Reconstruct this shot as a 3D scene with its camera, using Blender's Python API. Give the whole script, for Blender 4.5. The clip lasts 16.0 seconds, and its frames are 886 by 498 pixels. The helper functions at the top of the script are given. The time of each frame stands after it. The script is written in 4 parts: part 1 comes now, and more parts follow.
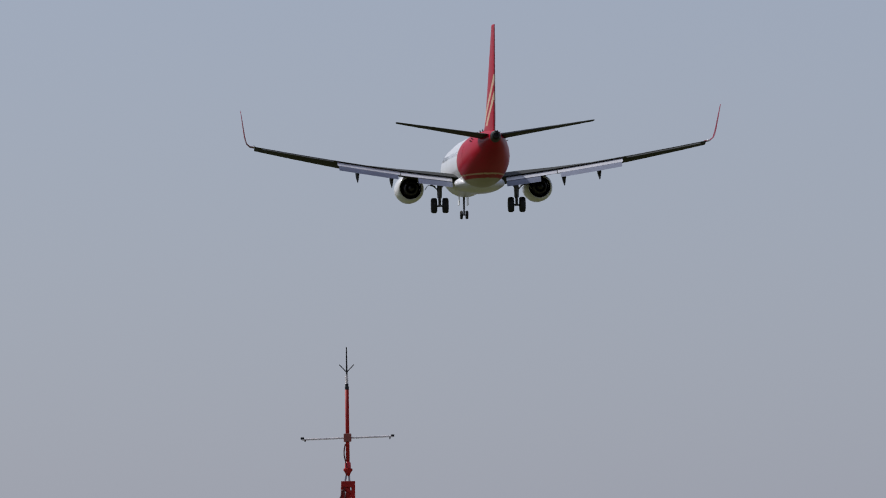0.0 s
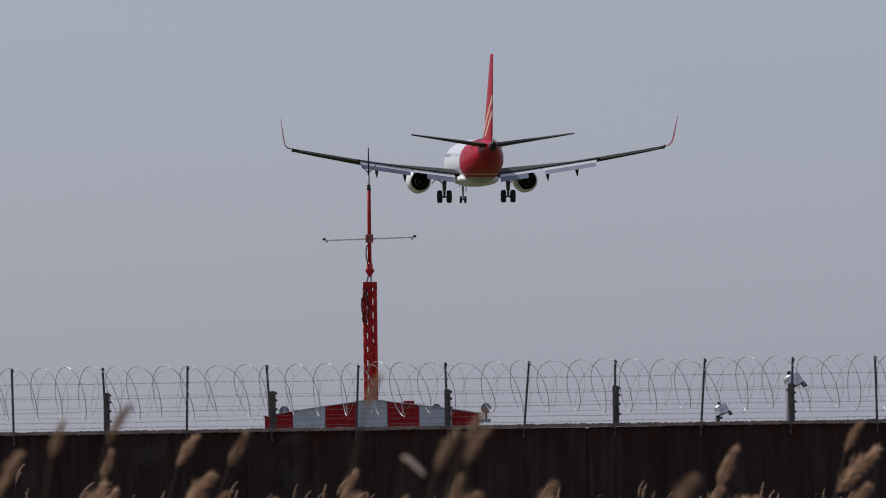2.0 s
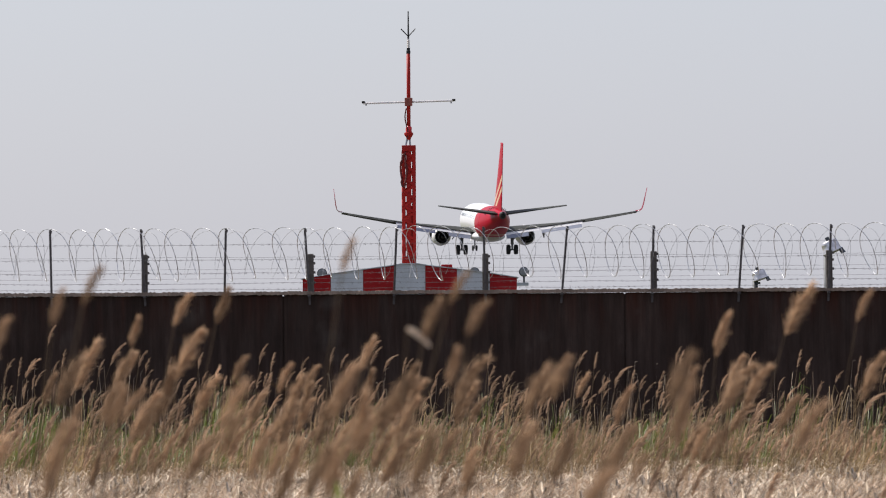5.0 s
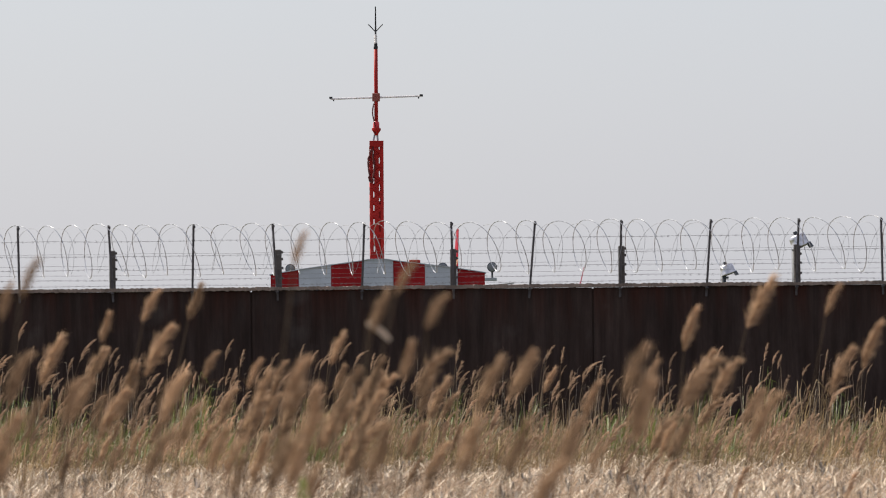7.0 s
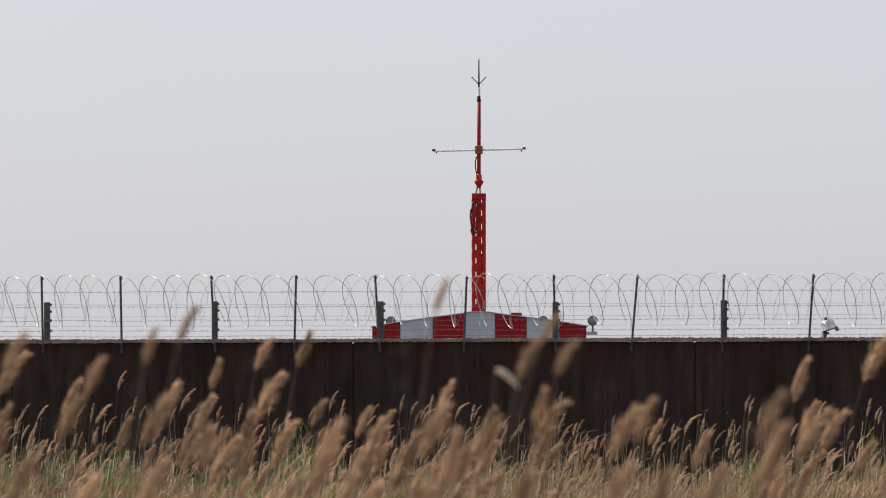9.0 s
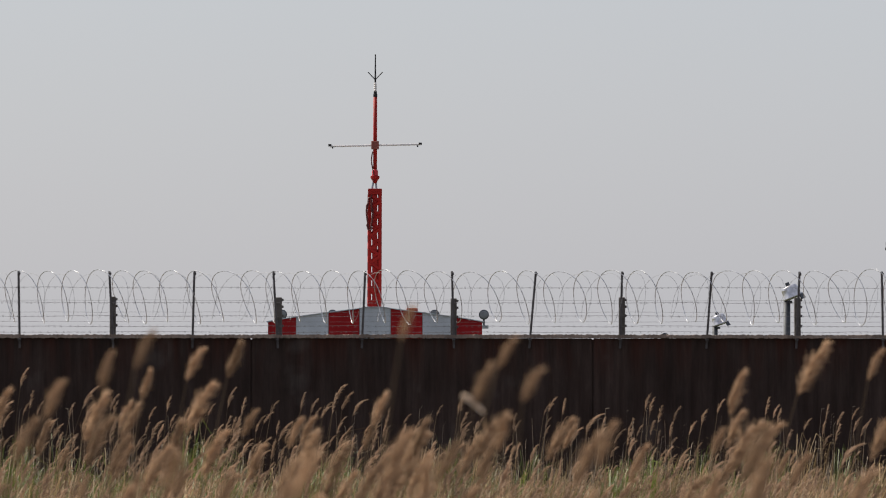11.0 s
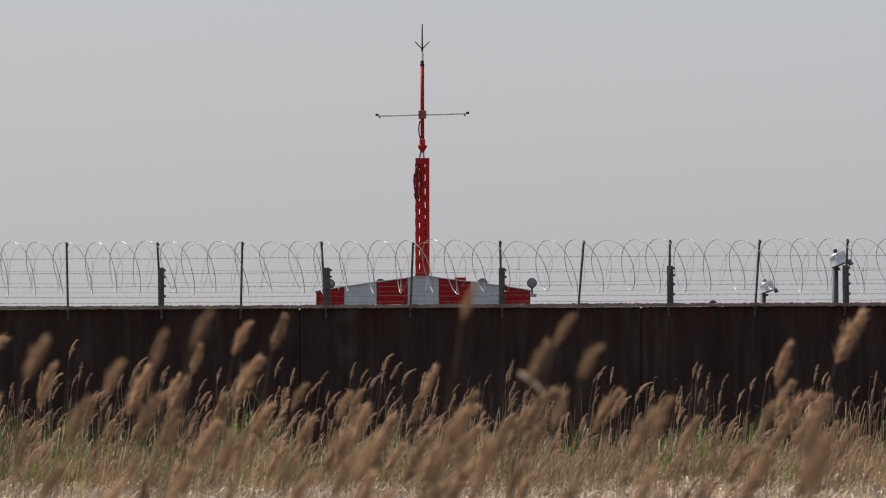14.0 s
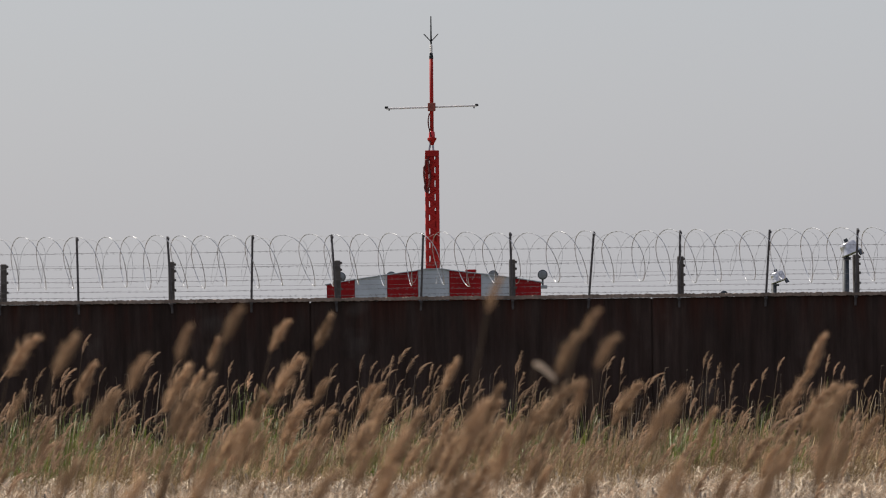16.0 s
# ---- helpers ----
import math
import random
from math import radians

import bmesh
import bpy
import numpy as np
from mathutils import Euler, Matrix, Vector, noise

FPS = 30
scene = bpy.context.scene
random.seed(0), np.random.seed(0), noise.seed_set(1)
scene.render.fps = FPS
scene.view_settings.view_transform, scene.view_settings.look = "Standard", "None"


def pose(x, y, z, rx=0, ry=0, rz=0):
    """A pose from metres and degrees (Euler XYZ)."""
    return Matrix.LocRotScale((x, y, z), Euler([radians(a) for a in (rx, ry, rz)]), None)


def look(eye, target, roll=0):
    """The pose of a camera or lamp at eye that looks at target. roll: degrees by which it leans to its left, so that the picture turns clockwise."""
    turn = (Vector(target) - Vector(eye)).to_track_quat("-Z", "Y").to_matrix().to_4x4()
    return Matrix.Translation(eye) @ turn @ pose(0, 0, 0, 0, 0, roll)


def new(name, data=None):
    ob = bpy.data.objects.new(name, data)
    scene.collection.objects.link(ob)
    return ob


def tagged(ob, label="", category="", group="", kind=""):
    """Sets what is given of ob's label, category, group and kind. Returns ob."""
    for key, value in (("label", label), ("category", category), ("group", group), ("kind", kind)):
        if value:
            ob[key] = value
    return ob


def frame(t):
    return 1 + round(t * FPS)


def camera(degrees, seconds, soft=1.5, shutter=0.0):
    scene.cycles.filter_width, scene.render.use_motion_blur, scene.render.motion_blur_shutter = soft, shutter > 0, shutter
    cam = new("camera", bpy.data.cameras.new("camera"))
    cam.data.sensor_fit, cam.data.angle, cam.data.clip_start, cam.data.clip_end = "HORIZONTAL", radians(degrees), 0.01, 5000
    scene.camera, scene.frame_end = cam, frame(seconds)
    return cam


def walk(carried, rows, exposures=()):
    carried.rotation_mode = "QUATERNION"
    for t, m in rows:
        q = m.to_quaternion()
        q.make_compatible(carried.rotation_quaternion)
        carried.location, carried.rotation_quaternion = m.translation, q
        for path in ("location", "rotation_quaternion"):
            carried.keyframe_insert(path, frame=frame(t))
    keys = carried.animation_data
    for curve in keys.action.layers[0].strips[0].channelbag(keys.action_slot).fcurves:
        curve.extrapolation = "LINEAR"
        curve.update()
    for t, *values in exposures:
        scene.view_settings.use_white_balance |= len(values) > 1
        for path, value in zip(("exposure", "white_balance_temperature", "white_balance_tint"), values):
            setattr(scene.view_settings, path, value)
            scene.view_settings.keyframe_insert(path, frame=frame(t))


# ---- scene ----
import itertools

cam = camera(6.0, 16.0, soft=1.0)
cam.data.dof.use_dof = True
cam.data.dof.focus_distance = 290.0
cam.data.dof.aperture_fstop = 12.0


def view(x, z, yaw, pitch, roll):
    """A hand-held view from (x, 0, z): yaw to the right, pitch upwards, degrees."""
    a, b = radians(yaw), radians(pitch)
    return look((x, 0, z), (x + 100 * math.sin(a), 100 * math.cos(a), z + 100 * math.tan(b)), roll)


walk(cam, [
    (0.0, view(0.005, 1.600, 0.4735, 3.1286, -0.91)),
    (0.1, view(0.005, 1.599, 0.4640, 3.0416, -0.91)),
    (0.2, view(0.006, 1.599, 0.4241, 2.9716, -0.91)),
    (0.3, view(0.007, 1.599, 0.3985, 2.8994, -0.91)),
    (0.4, view(0.008, 1.599, 0.3817, 2.8309, -0.91)),
    (0.5, view(0.010, 1.599, 0.3735, 2.8261, -0.91)),
    (0.6, view(0.012, 1.599, 0.3725, 2.8067, -0.91)),
    (0.7, view(0.015, 1.598, 0.3629, 2.7435, -0.92)),
    (0.8, view(0.019, 1.598, 0.3610, 2.6977, -0.92)),
    (0.9, view(0.024, 1.598, 0.3586, 2.6405, -0.92)),
    (1.0, view(0.030, 1.597, 0.3634, 2.5897, -0.92)),
    (1.1, view(0.028, 1.590, 0.3855, 2.5088, -0.89)),
    (1.2, view(0.027, 1.583, 0.3765, 2.4339, -0.86)),
    (1.3, view(0.028, 1.574, 0.3823, 2.3499, -0.84)),
    (1.4, view(0.031, 1.564, 0.3879, 2.2804, -0.81)),
    (1.5, view(0.035, 1.553, 0.3790, 2.1963, -0.78)),
    (2.0, view(0.016, 1.579, 0.3005, 1.7877, -0.87)),
    (2.5, view(0.035, 1.583, 0.1871, 1.3705, -0.78)),
    (3.0, view(0.031, 1.577, 0.0596, 1.0183, -0.33)),
    (3.5, view(0.000, 1.600, -0.0000, 0.7621, 0.00)),
    (3.7, view(0.007, 1.597, 0.0034, 0.8280, -0.02)),
    (5.8, view(0.028, 1.621, 0.1505, 0.8578, -0.69)),
    (6.0, view(0.039, 1.608, 0.2492, 0.8392, -0.66)),
    (6.5, view(0.031, 1.615, 0.2386, 0.8140, -0.63)),
    (7.0, view(0.028, 1.609, 0.2419, 0.8246, -0.59)),
    (7.5, view(0.028, 1.607, 0.2700, 0.8353, -0.52)),
    (8.0, view(0.037, 1.601, 0.2192, 0.8806, -0.45)),
    (8.5, view(0.024, 1.606, 0.2060, 1.0379, -0.70)),
    (8.6, view(0.013, 1.602, 0.2012, 1.0598, -0.59)),
    (8.7, view(0.003, 1.599, 0.1783, 1.0772, -0.48)),
    (8.8, view(-0.007, 1.595, -0.0420, 1.1291, -0.37)),
    (8.9, view(-0.017, 1.592, -0.2231, 1.1555, -0.26)),
    (9.0, view(-0.029, 1.588, -0.4290, 1.1927, -0.16)),
    (9.1, view(-0.056, 1.594, -0.4872, 1.2006, 0.02)),
    (9.2, view(-0.087, 1.600, -0.4885, 1.1842, 0.19)),
    (9.3, view(-0.123, 1.605, -0.1567, 1.1819, 0.21)),
    (9.4, view(-0.166, 1.611, 0.1213, 1.2079, 0.23)),
    (9.5, view(-0.219, 1.618, 0.3751, 1.2460, 0.25)),
    (9.6, view(-0.240, 1.629, 0.4632, 1.2682, 0.16)),
    (9.7, view(-0.275, 1.641, 0.4896, 1.2674, 0.06)),
    (11.8, view(-0.264, 1.704, 0.2427, 0.9830, -0.02)),
    (12.0, view(-0.280, 1.710, 0.2070, 0.9586, -0.11)),
    (12.5, view(-0.272, 1.704, 0.2467, 0.9978, -0.44)),
    (13.0, view(-0.272, 1.710, 0.1142, 0.9653, -0.29)),
    (13.5, view(-0.268, 1.715, 0.0655, 0.9369, -0.52)),
    (14.0, view(-0.273, 1.715, 0.0276, 0.9129, -0.26)),
    (14.5, view(-0.266, 1.707, -0.0856, 0.9387, -0.36)),
    (15.0, view(-0.268, 1.712, -0.2394, 0.9610, -0.46)),
    (15.5, view(-0.264, 1.712, -0.1511, 0.9281, -0.54)),
    (16.0, view(-0.262, 1.710, -0.0460, 0.8625, -0.67)),
], exposures=[(0.0, -0.22, 5700, 11), (2.6, -0.18, 5760, 11.5), (3.0, 0.03, 5830, 11.5), (3.5, 0.25, 5950, 11.5), (5.8, 0.6, 6150, 9.5), (7.0, 0.62, 6240, 8.5), (9.7, 0.6, 6260, 8.5), (11.8, 0.25, 6290, 8.5), (16.0, 0.25, 6300, 8.5)])

# ---- daylight: high sun from the left, hazy sky ----
SUN_TO = Vector((-0.60, 0.42, 0.72)).normalized()
world = bpy.data.worlds.new("sky")
scene.world = world
world.use_nodes = True
wn = world.node_tree
sky = wn.nodes.new("ShaderNodeTexSky")
sky.sky_type, sky.sun_disc = "NISHITA", False
sky.sun_elevation = math.asin(SUN_TO.z)
sky.sun_rotation = math.atan2(SUN_TO.x, SUN_TO.y)
sky.air_density, sky.dust_density, sky.ozone_density = 1.0, 1.6, 2.0
hazy = wn.nodes.new("ShaderNodeMixRGB")
hazy.inputs["Fac"].default_value = 0.6
hazy.inputs["Color2"].default_value = (5.95, 5.85, 6.5, 1)
wn.links.new(sky.outputs[0], hazy.inputs["Color1"])
wn.links.new(hazy.outputs[0], wn.nodes["Background"].inputs["Color"])
wn.nodes["Background"].inputs["Strength"].default_value = 0.081
lamp = new("sun", bpy.data.lights.new("sun", "SUN"))
lamp.data.energy, lamp.data.angle, lamp.data.color = 4.3, radians(0.6), (1.0, 0.895, 0.76)
lamp.matrix_world = look(SUN_TO * 50, (0, 0, 0))


# ---- materials ----
def material(name, base, rough=0.6, metal=0.0, dark=0.75, scale=6.0, fine=60.0, bump=0.15, stretch=(1, 1, 1), vary=0.12, sheen=0.0, depth=0.01, leaf=0.0, spec=0.4):
    """Surface with variation at two scales, relief, and a shift from piece to piece."""
    m = bpy.data.materials.new(name)
    m.use_nodes = True
    n, l = m.node_tree.nodes, m.node_tree.links
    p = n["Principled BSDF"]
    co = n.new("ShaderNodeTexCoord")
    mp = n.new("ShaderNodeMapping")
    mp.inputs["Scale"].default_value = stretch
    l.new(co.outputs["Object"], mp.inputs["Vector"])
    big, small = n.new("ShaderNodeTexNoise"), n.new("ShaderNodeTexNoise")
    big.inputs["Scale"].default_value, small.inputs["Scale"].default_value = scale, fine
    big.inputs["Detail"].default_value, small.inputs["Detail"].default_value = 6, 3
    for t in (big, small):
        l.new(mp.outputs[0], t.inputs["Vector"])
    ramp = n.new("ShaderNodeValToRGB")
    ramp.color_ramp.elements[0].position, ramp.color_ramp.elements[1].position = 0.35, 0.68
    ramp.color_ramp.elements[0].color = (*[c * dark for c in base], 1)
    ramp.color_ramp.elements[1].color = (*base, 1)
    l.new(big.outputs["Fac"], ramp.inputs["Fac"])
    ob = n.new("ShaderNodeObjectInfo")
    isl = n.new("ShaderNodeNewGeometry")
    add = n.new("ShaderNodeMath")
    add.operation = "ADD"
    l.new(ob.outputs["Random"], add.inputs[0])
    l.new(isl.outputs["Random Per Island"], add.inputs[1])
    val = n.new("ShaderNodeMapRange")
    val.inputs["From Max"].default_value = 2.0
    val.inputs["To Min"].default_value, val.inputs["To Max"].default_value = 1 - vary, 1 + vary
    l.new(add.outputs[0], val.inputs["Value"])
    grain = n.new("ShaderNodeMapRange")
    grain.inputs["To Min"].default_value, grain.inputs["To Max"].default_value = 0.82, 1.18
    l.new(small.outputs["Fac"], grain.inputs["Value"])
    both = n.new("ShaderNodeMath")
    both.operation = "MULTIPLY"
    l.new(val.outputs[0], both.inputs[0])
    l.new(grain.outputs[0], both.inputs[1])
    hsv = n.new("ShaderNodeHueSaturation")
    l.new(ramp.outputs["Color"], hsv.inputs["Color"])
    l.new(both.outputs[0], hsv.inputs["Value"])
    l.new(hsv.outputs[0], p.inputs["Base Color"])
    p.inputs["Roughness"].default_value, p.inputs["Metallic"].default_value = rough, metal
    p.inputs["Specular IOR Level"].default_value = spec
    if sheen:
        p.inputs["Coat Weight"].default_value = sheen
    b = n.new("ShaderNodeBump")
    b.inputs["Strength"].default_value, b.inputs["Distance"].default_value = bump, depth
    l.new(small.outputs["Fac"], b.inputs["Height"])
    l.new(b.outputs[0], p.inputs["Normal"])
    if leaf:
        tr = n.new("ShaderNodeBsdfTranslucent")
        l.new(hsv.outputs[0], tr.inputs["Color"])
        mix = n.new("ShaderNodeMixShader")
        mix.inputs[0].default_value = leaf
        l.new(p.outputs[0], mix.inputs[1])
        l.new(tr.outputs[0], mix.inputs[2])
        l.new(mix.outputs[0], n["Material Output"].inputs["Surface"])
    return m


def wall_material():
    """Board-marked old concrete with vertical runs and rust below the coping."""
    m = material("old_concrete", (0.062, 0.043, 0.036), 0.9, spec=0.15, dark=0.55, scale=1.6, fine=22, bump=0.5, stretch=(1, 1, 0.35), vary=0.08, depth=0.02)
    n, l = m.node_tree.nodes, m.node_tree.links
    p = n["Principled BSDF"]
    old = p.inputs["Base Color"].links[0].from_socket
    co = n["Texture Coordinate"]
    mp = n.new("ShaderNodeMapping")
    mp.inputs["Scale"].default_value = (4.0, 4.0, 0.5)
    l.new(co.outputs["Object"], mp.inputs["Vector"])
    runs = n.new("ShaderNodeTexNoise")
    runs.inputs["Scale"].default_value, runs.inputs["Detail"].default_value = 1.0, 5
    l.new(mp.outputs[0], runs.inputs["Vector"])
    r = n.new("ShaderNodeValToRGB")
    r.color_ramp.elements[0].position, r.color_ramp.elements[1].position = 0.44, 0.62
    r.color_ramp.elements[0].color, r.color_ramp.elements[1].color = (0, 0, 0, 1), (0.8, 0.8, 0.8, 1)
    l.new(runs.outputs["Fac"], r.inputs["Fac"])
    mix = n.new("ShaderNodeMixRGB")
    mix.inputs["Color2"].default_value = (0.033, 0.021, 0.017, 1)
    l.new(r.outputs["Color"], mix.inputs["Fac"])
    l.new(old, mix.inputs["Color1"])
    # rust that has run down from the coping's iron
    sep = n.new("ShaderNodeSeparateXYZ")
    l.new(co.outputs["Object"], sep.inputs[0])
    high = n.new("ShaderNodeMapRange")
    high.inputs["From Min"].default_value, high.inputs["From Max"].default_value = 2.25, 3.05
    l.new(sep.outputs["Z"], high.inputs["Value"])
    drip = n.new("ShaderNodeTexNoise")
    drip.inputs["Scale"].default_value, drip.inputs["Detail"].default_value = 0.9, 6
    l.new(mp.outputs[0], drip.inputs["Vector"])
    edge = n.new("ShaderNodeMapRange")
    edge.inputs["From Min"].default_value, edge.inputs["From Max"].default_value = 0.44, 0.62
    l.new(drip.outputs["Fac"], edge.inputs["Value"])
    mul = n.new("ShaderNodeMath")
    mul.operation = "MULTIPLY"
    l.new(high.outputs[0], mul.inputs[0])
    l.new(edge.outputs[0], mul.inputs[1])
    rust = n.new("ShaderNodeMixRGB")
    rust.inputs["Color2"].default_value = (0.05, 0.02, 0.014, 1)
    l.new(mul.outputs[0], rust.inputs["Fac"])
    l.new(mix.outputs[0], rust.inputs["Color1"])
    # the cloudy pattern follows the whole wall, not each panel
    geo = n.new("ShaderNodeNewGeometry")
    for k in list(l):
        if k.from_socket == co.outputs["Object"]:
            l.new(geo.outputs["Position"], k.to_socket)
    # pale mended patches
    pale = n.new("ShaderNodeTexNoise")
    pale.inputs["Scale"].default_value, pale.inputs["Detail"].default_value = 0.8, 4
    l.new(geo.outputs["Position"], pale.inputs["Vector"])
    pr = n.new("ShaderNodeMapRange")
    pr.inputs["From Min"].default_value, pr.inputs["From Max"].default_value, pr.inputs["To Max"].default_value = 0.6, 0.74, 0.55
    l.new(pale.outputs["Fac"], pr.inputs["Value"])
    patch = n.new("ShaderNodeMixRGB")
    patch.inputs["Color2"].default_value = (0.10, 0.085, 0.075, 1)
    l.new(pr.outputs[0], patch.inputs["Fac"])
    l.new(rust.outputs[0], patch.inputs["Color1"])
    # fine board marks and wet runs down the face
    fm = n.new("ShaderNodeMapping")
    fm.inputs["Scale"].default_value = (9.0, 9.0, 0.6)
    l.new(geo.outputs["Position"], fm.inputs["Vector"])
    fine = n.new("ShaderNodeTexNoise")
    fine.inputs["Scale"].default_value, fine.inputs["Detail"].default_value, fine.inputs["Roughness"].default_value = 1.0, 6, 0.7
    l.new(fm.outputs[0], fine.inputs["Vector"])
    streak = n.new("ShaderNodeMapRange")
    streak.inputs["From Min"].default_value, streak.inputs["From Max"].default_value = 0.36, 0.66
    streak.inputs["To Min"].default_value, streak.inputs["To Max"].default_value = 0.7, 1.2
    l.new(fine.outputs["Fac"], streak.inputs["Value"])
    tone = n.new("ShaderNodeHueSaturation")
    l.new(patch.outputs[0], tone.inputs["Color"])
    l.new(streak.outputs[0], tone.inputs["Value"])
    l.new(tone.outputs[0], p.inputs["Base Color"])
    return m


CONCRETE = wall_material()
COPING = material("coping_mortar", (0.31, 0.24, 0.19), 0.9, spec=0.2, dark=0.55, scale=3, fine=35, bump=0.6)
POST = material("weathered_post", (0.125, 0.112, 0.102), 0.8, dark=0.6, scale=5, fine=40, bump=0.4)
IRON = material("dull_iron", (0.12, 0.11, 0.11), 0.55, 0.6, dark=0.6, scale=9, fine=80)
RAZOR = material("galvanised_razor_tape", (0.72, 0.72, 0.73), 0.38, 0.65, dark=0.8, scale=8, fine=90)
RAZOR_DULL = material("dull_razor_tape", (0.42, 0.42, 0.43), 0.7, 0.3, dark=0.75, scale=8, fine=90)
WIRE = material("barbed_wire", (0.20, 0.19, 0.19), 0.5, 0.4, dark=0.7)
RED = material("red_paint", (0.33, 0.007, 0.010), 0.6, spec=0.2, dark=0.72, scale=2.5, fine=30, bump=0.1, vary=0.1)
MAST_RED = material("mast_red_orange_paint", (0.36, 0.012, 0.008), 0.55, spec=0.2, dark=0.75, scale=4, fine=40, bump=0.1)
WHITE = material("chalky_white_paint", (0.52, 0.535, 0.58), 0.6, dark=0.85, scale=2.5, fine=30, bump=0.04)
BLACK = material("black_rubber", (0.018, 0.018, 0.02), 0.75, dark=0.7)
CABLE = material("dark_red_cable", (0.10, 0.012, 0.01), 0.6)
STEEL = material("zinc_steel", (0.42, 0.44, 0.47), 0.45, 0.7, dark=0.8)
LAMP_BODY = material("bare_aluminium_lamp", (0.68, 0.66, 0.67), 0.28, 0.8, dark=0.65, scale=5)
LAMP_GLASS = material("dark_lamp_lens", (0.02, 0.022, 0.026), 0.12, 0.0, sheen=0.4)
CABIN_GLASS = material("grey_cabin_glass", (0.60, 0.63, 0.67), 0.2)
LIME = material("fresh_lime_blade", (0.22, 0.29, 0.03), 0.5, dark=0.7, leaf=0.4)
ARM = material("pale_arm_paint", (0.80, 0.74, 0.71), 0.5)
LENS = material("grey_lens", (0.22, 0.23, 0.25), 0.2)
LAMP_POLE = material("dark_grey_pole", (0.065, 0.072, 0.085), 0.6, 0.2, dark=0.75)
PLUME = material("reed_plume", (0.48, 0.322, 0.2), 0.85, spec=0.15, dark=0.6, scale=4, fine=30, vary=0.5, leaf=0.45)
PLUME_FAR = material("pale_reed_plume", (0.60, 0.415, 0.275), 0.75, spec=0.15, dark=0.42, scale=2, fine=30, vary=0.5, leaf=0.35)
DARK_STALK = material("dull_reed_stalk", (0.17, 0.12, 0.075), 0.85, spec=0.1, dark=0.6, scale=3, fine=40, vary=0.3)
STALK = material("reed_stalk", (0.34, 0.245, 0.145), 0.8, spec=0.1, dark=0.6, scale=3, fine=40, vary=0.3, leaf=0.15)
STRAW = material("bleached_straw", (0.69, 0.515, 0.375), 0.7, spec=0.15, dark=0.48, scale=5.0, fine=40, vary=0.6, leaf=0.3)
BLEACH = material("bleached_curl", (0.93, 0.77, 0.59), 0.55, spec=0.15, dark=0.6, scale=4, fine=40, vary=0.35, leaf=0.2)
PALE_STEM = material("pale_dry_stem", (0.55, 0.44, 0.32), 0.7, spec=0.2, dark=0.5, vary=0.4)
DRY = material("dull_dry_grass", (0.46, 0.33, 0.17), 0.7, dark=0.45, scale=0.9, fine=25, vary=0.45, leaf=0.3)
GREEN = material("young_green_blade", (0.145, 0.19, 0.03), 0.5, dark=0.6, scale=1.0, fine=25, vary=0.35, leaf=0.4)
GROUND = material("dry_marsh_ground", (0.13, 0.095, 0.06), 0.95, dark=0.5, scale=0.4, fine=6, bump=0.8, vary=0.0, depth=0.1)
SKIN_WHITE = material("white_aircraft_paint", (0.80, 0.80, 0.80), 0.28, dark=0.93, scale=0.6, fine=6, bump=0.02, vary=0.02, sheen=0.3)
SKIN_RED = material("red_aircraft_paint", (0.40, 0.003, 0.020), 0.3, spec=0.02, dark=0.88, scale=0.5, fine=6, bump=0.02, vary=0.02)
SKIN_GOLD = material("gold_aircraft_paint", (0.62, 0.42, 0.25), 0.4, dark=0.88, scale=0.6, fine=6, bump=0.02)
# cream of the livery line; also paints the belly's shade and ground bounce
SKIN_CREAM_SHADE = material("cream_aircraft_paint", (0.42, 0.38, 0.25), 0.35, dark=0.85, scale=0.6, fine=6, bump=0.02)
# light grey skin, its colour darkened to stand in for the shaded undersides
SKIN_SHADE_GREY = material("grey_wing_skin", (0.055, 0.057, 0.052), 0.6, 0.0, spec=0.05, dark=0.8, scale=0.5, fine=5, bump=0.03)
# deeper than the tail red: shade on the inner face, put into the colour
WINGLET_SHADE = material("dark_red_winglet_paint", (0.20, 0.008, 0.025), 0.35, spec=0.05, dark=0.85, scale=0.6, fine=6, bump=0.02)
# the bluish dark tone paints the shade that lies on the rear flaps
AFT_SHADE = material("blue_grey_flap_skin", (0.20, 0.22, 0.29), 0.4, 0.1, dark=0.85, scale=0.7, fine=5, bump=0.03)
FLAP_GREY = material("pale_flap_skin", (0.58, 0.58, 0.60), 0.35, 0.1, dark=0.88, scale=0.7, fine=5, bump=0.03)
GEAR_METAL = material("gear_strut_metal", (0.12, 0.12, 0.13), 0.45, 0.4)
EXHAUST = material("dark_exhaust", (0.03, 0.028, 0.028), 0.5, 0.6)


# ---- mesh helpers ----
def part(name, bm, mat, parent=None, label="", m=None, smooth=False):
    me = bpy.data.meshes.new(name)
    bm.normal_update()
    bm.to_mesh(me)
    bm.free()
    me.materials.append(mat)
    if smooth:
        for poly in me.polygons:
            poly.use_smooth = True
    ob = new(name, me)
    if parent:
        ob.parent = parent
    if m is not None:
        ob.matrix_basis = m
    return tagged(ob, label) if label else ob


def share(ob, m, parent=None):
    """One more object on the same mesh."""
    o = new(ob.name.split(".")[0], ob.data)
    o.parent = parent or ob.parent
    o.matrix_basis = m
    return o


